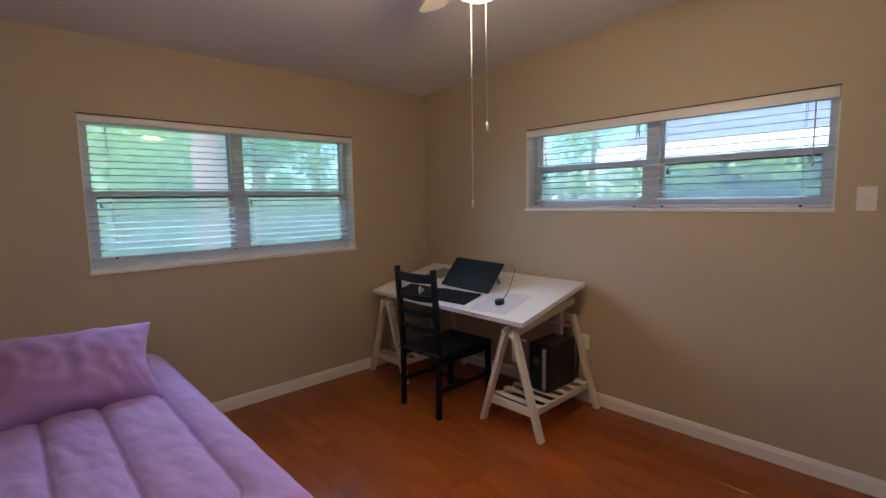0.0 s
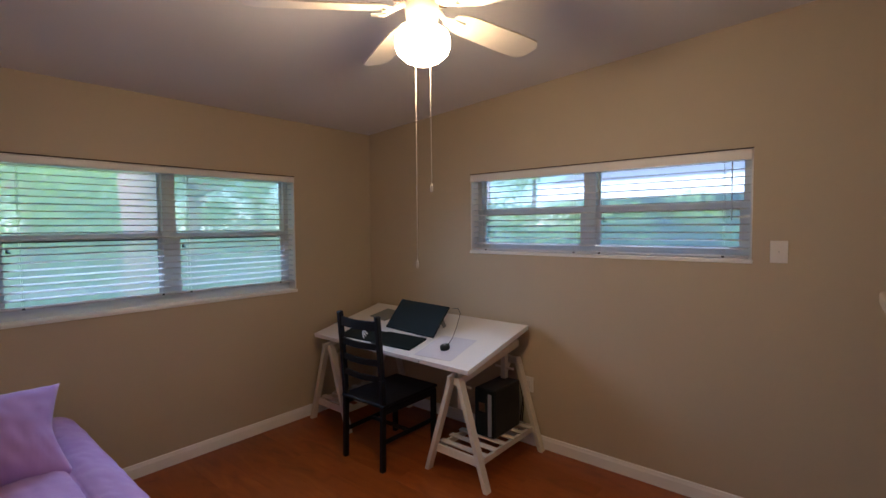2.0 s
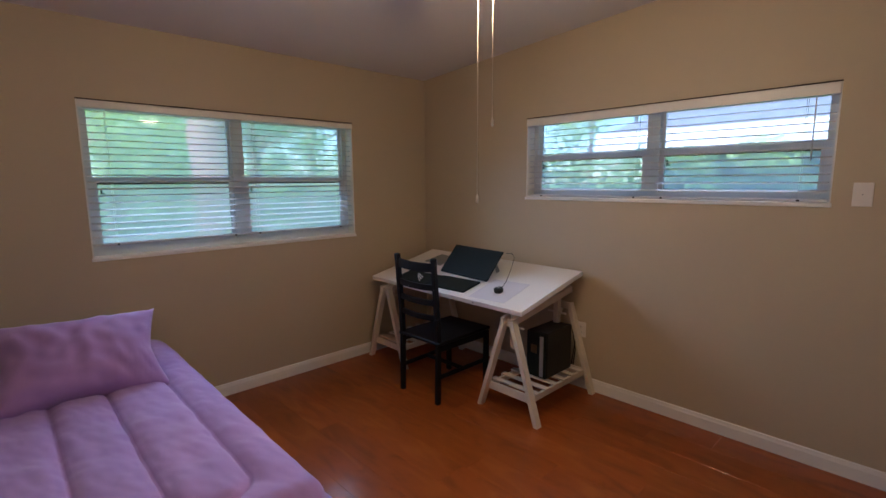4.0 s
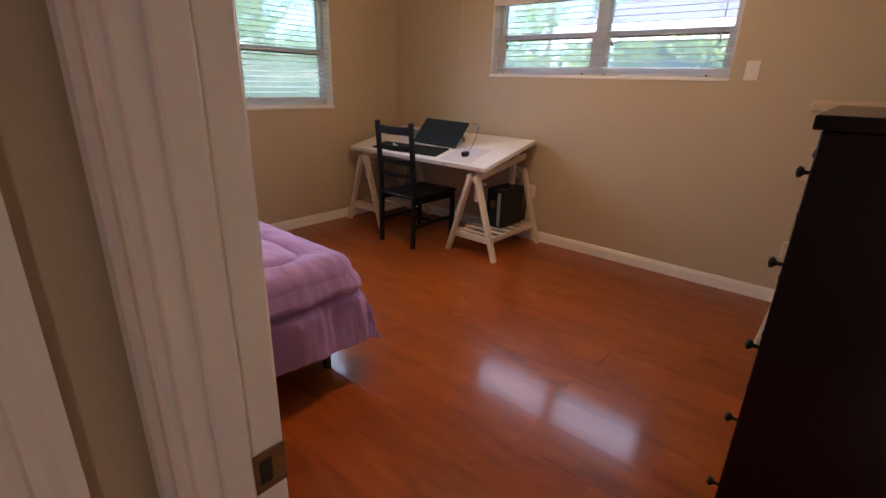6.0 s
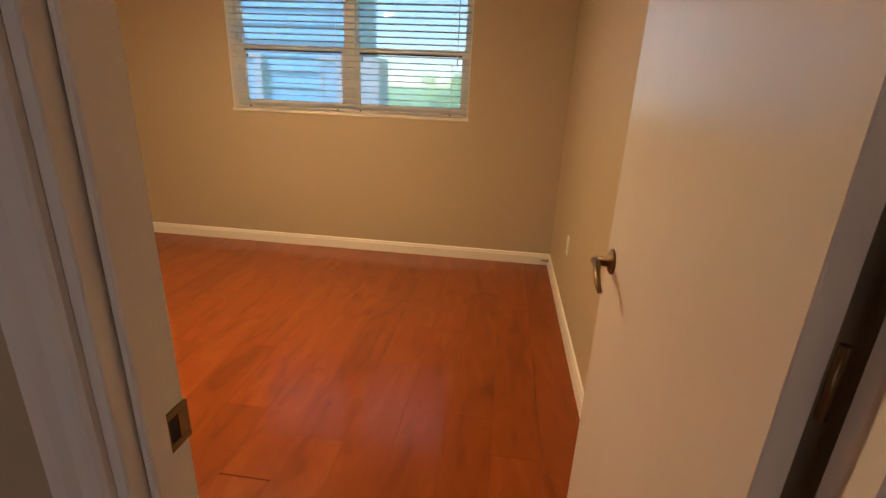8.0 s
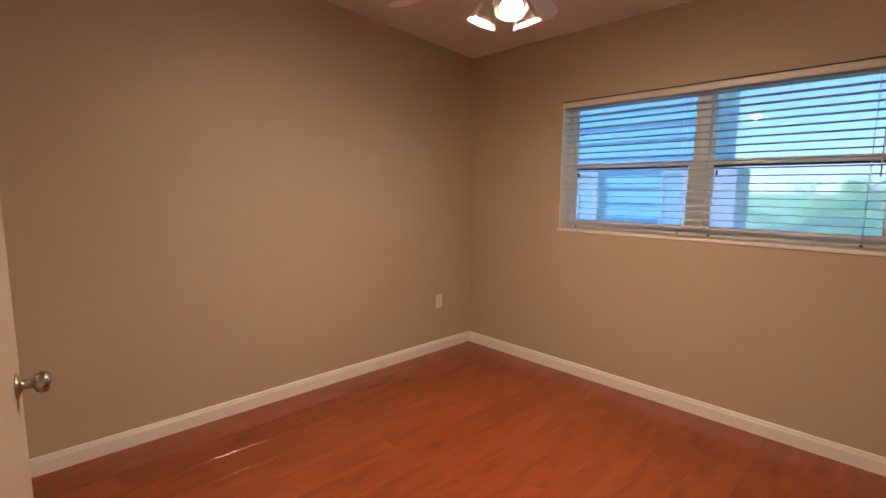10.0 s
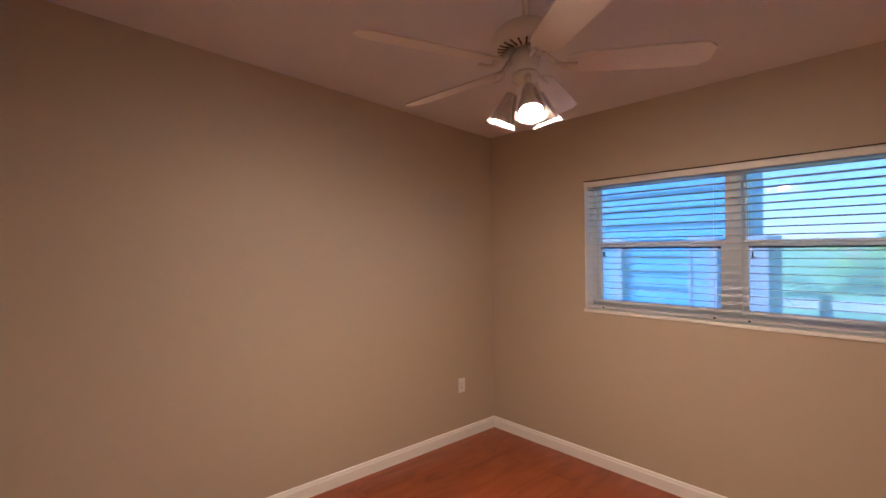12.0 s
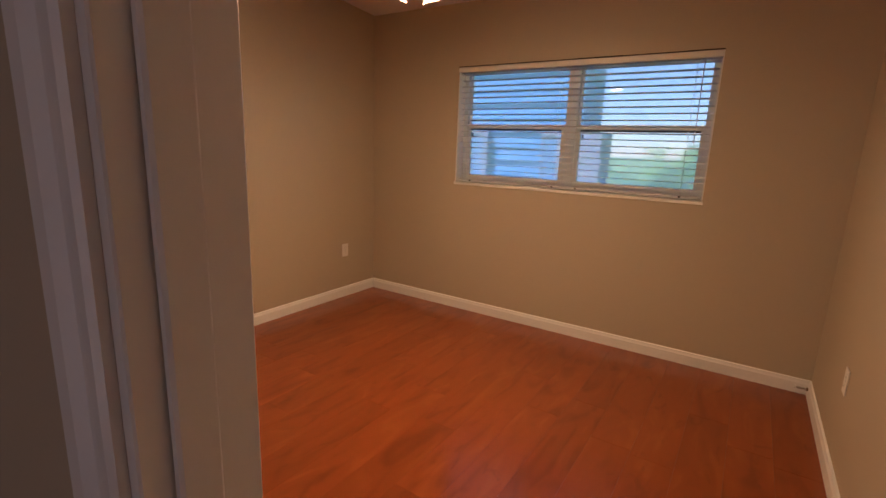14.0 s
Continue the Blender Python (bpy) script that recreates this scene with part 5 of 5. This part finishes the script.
def neighbour_house():
    root = thing("neighbour_house", pose(8.6, -8.0, -0.36), "pale neighbouring house with a light shingle roof", "house")
    bm = bmesh.new()
    box(bm, (0, 0, 0), (8, 11.5, 2.75))
    part("wall", bm, M_GREYWALL, root)
    bm = bmesh.new()
    v = [bm.verts.new(c) for c in ((-1.3, -0.5, 2.42), (4, -0.5, 3.9), (8.6, -0.5, 2.62), (-1.3, 12.0, 2.42), (4, 12.0, 3.9), (8.6, 12.0, 2.62), (-1.3, -0.5, 2.60), (4, -0.5, 4.05), (8.6, -0.5, 2.80), (-1.3, 12.0, 2.60), (4, 12.0, 4.05), (8.6, 12.0, 2.80))]
    for f in ((6, 7, 10, 9), (7, 8, 11, 10), (0, 3, 4, 1), (1, 4, 5, 2), (0, 6, 9, 3), (2, 5, 11, 8), (0, 1, 7, 6), (1, 2, 8, 7), (3, 9, 10, 4), (4, 10, 11, 5)):
        bm.faces.new([v[k] for k in f])
    part("roof", bm, M_ROOF, root)
    bm = bmesh.new()
    box(bm, (-1.36, -0.5, 2.38), (-1.302, 12.0, 2.64))
    part("fascia", bm, M_WHITEOUT, root, "white fascia board")


neighbour_house()


def blue_house():
    root = thing("blue_house", pose(-10.5, 6.6, -0.36), "blue painted neighbouring house with white trimmed windows", "house")
    w, h = 7.62, 5.2
    bm = bmesh.new()
    box(bm, (0, 0.03, 0), (w, 0.9, h))
    part("wall", bm, M_BLUEWALL, root)
    for k in range(26):
        bm = bmesh.new()
        z = 0.2 * k
        v = [bm.verts.new(c) for c in ((0, 0.0, z), (w, 0.0, z), (w, 0.024, z + 0.2), (0, 0.024, z + 0.2), (0, 0.03, z), (w, 0.03, z), (w, 0.03, z + 0.2), (0, 0.03, z + 0.2))]
        for f in ((0, 1, 2, 3), (0, 4, 5, 1), (3, 2, 6, 7)):
            bm.faces.new([v[j] for j in f])
        part("siding_board", bm, M_BLUEWALL, root)
    bm = bmesh.new()
    box(bm, (w, -0.03, 0), (w + 0.28, 0.5, 2.02))
    part("corner_pier", bm, M_GREYWALL, root, "pale low pier at the corner")
    for x in (5.92, 7.08):
        bm = bmesh.new()
        for a, b in (((x, -0.03, 1.10), (x + 0.03, 0, 2.02)), ((x + 0.23, -0.05, 1.10), (x + 0.32, 0, 2.02)), ((x + 0.03, -0.04, 1.97), (x + 0.23, 0, 2.02)), ((x - 0.02, -0.07, 1.04), (x + 0.34, 0, 1.10))):
            box(bm, a, b)
        wf = part("window", bm, M_GREYWALL, root, "pale trimmed narrow window")
        bm = bmesh.new()
        box(bm, (x + 0.031, -0.02, 1.101), (x + 0.229, -0.012, 1.969))
        part("pane", bm, mat("dim_blue_pane", (0.16, 0.27, 0.45), 0.25, 0.1, 3, 0), wf)
    bm = bmesh.new()
    v = box(bm, (-0.5, -0.7, h), (w + 0.8, 1.4, h + 0.2))
    part("roof", bm, M_ROOF, root)


blue_house()
bm = bmesh.new()
box(bm, (-30, 17.6, -0.36), (30, 20.6, -0.33))
setting("road", bm, mat("pale_asphalt", (0.20, 0.195, 0.195), 0.9, 0.1, 2, 0.5), "pale grey street beyond the lawn", "road")
tree(7.5, 30.0, 0.3, 6.0, 3.4, "leafy street tree across the road", M_LEAF2, 31, 0.45)


def shrub(x, y, w, h, material, seed):
    r = random.Random(seed)
    root = thing("shrub", pose(x, y, -0.36), "low green shrub on the lawn", "shrub", "garden shrubs")
    bm = bmesh.new()
    for k in range(9):
        a = r.uniform(0, 6.28)
        tube(bm, ((0, 0, 0), (math.cos(a) * w * 0.2, math.sin(a) * w * 0.2, h * 0.5), (math.cos(a) * w * 0.4, math.sin(a) * w * 0.4, h * 0.85)), (0.03, 0.02, 0.008), 6)
    part("stems", bm, M_BARK, root)
    bm = bmesh.new()
    for k in range(14):
        leaves(bm, (r.uniform(-0.5, 0.5) * w, r.uniform(-0.5, 0.5) * w, h * r.uniform(0.3, 0.9)), (w * 0.25, w * 0.25, h * 0.18), 130, 0.09, r)
    part("foliage", bm, material, root)


palm(-2.85, 10.8, 1.05, 1.55, 12)
shrub(-1.0, 13.5, 2.2, 1.9, M_LEAF, 43)
shrub(-3.6, 24.0, 2.6, 2.2, M_LEAF2, 47)
shrub(-1.6, 24.5, 3.0, 2.4, M_LEAF, 53)


def spring_stop():
    root = thing("door_stop", pose(MID_W - 0.016, 3.60, 0.055), "small bronze spring door stop on the baseboard", "door stop")
    bm = bmesh.new()
    n = 40
    tube(bm, [(-0.008 - 0.05 * k / n, 0.007 * math.cos(k * 1.2), 0.007 * math.sin(k * 1.2)) for k in range(n + 1)], 0.0016, 5)
    part("spring", bm, M_BRASS, root)
    bm = bmesh.new()
    tube(bm, ((0.0, 0, 0), (-0.008, 0, 0)), 0.011, 10)
    part("mount", bm, M_BRASS, root)
    bm = bmesh.new()
    tube(bm, ((-0.058, 0, 0), (-0.072, 0, 0)), 0.009, 10)
    part("tip", bm, M_PLATE, root, "white rubber tip")


spring_stop()


# ---- floor planks ----
PLANK_W, PLANK_L, GAP = 0.192, 1.285, 0.0004


def plank_mesh(length):
    bm = bmesh.new()
    b = 0.0005
    x1, y1 = PLANK_W - GAP, length - GAP
    lo = [bm.verts.new(c) for c in ((0, 0, -0.0075), (x1, 0, -0.0075), (x1, y1, -0.0075), (0, y1, -0.0075))]
    md = [bm.verts.new((c.co.x, c.co.y, -b)) for c in lo]
    hi = [bm.verts.new(c) for c in ((b, b, 0), (x1 - b, b, 0), (x1 - b, y1 - b, 0), (b, y1 - b, 0))]
    bm.faces.new(hi)
    for a, c in ((lo, md), (md, hi)):
        for k in range(4):
            bm.faces.new((a[k], a[(k + 1) % 4], c[(k + 1) % 4], c[k]))
    me = bpy.data.meshes.new("plank")
    bmesh.ops.recalc_face_normals(bm, faces=bm.faces[:])
    bm.to_mesh(me)
    bm.free()
    me.materials.append(M_FLOOR)
    return me


def lay(x0, x1, y0, y1, seed):
    r = random.Random(seed)
    made = {}
    x = x0
    while x < x1 - 0.01:
        y = y0 - r.uniform(0, PLANK_L * 0.8)
        while y < y1:
            a, b = max(y, y0), min(y + PLANK_L, y1)
            if b - a > 0.02:
                key = round(b - a, 2)
                if key not in made:
                    made[key] = plank_mesh(b - a)
                ob = new("plank", made[key])
                ob.parent = floor
                ob.matrix_basis = pose(x, a, 0)
            y += PLANK_L
        x += PLANK_W


lay(-4.06, -0.22, 0.408, 3.66, 5)
lay(-2.14, -0.22, -1.35, 0.408, 6)
lay(-0.22, 3.30, -0.68, 3.66, 7)
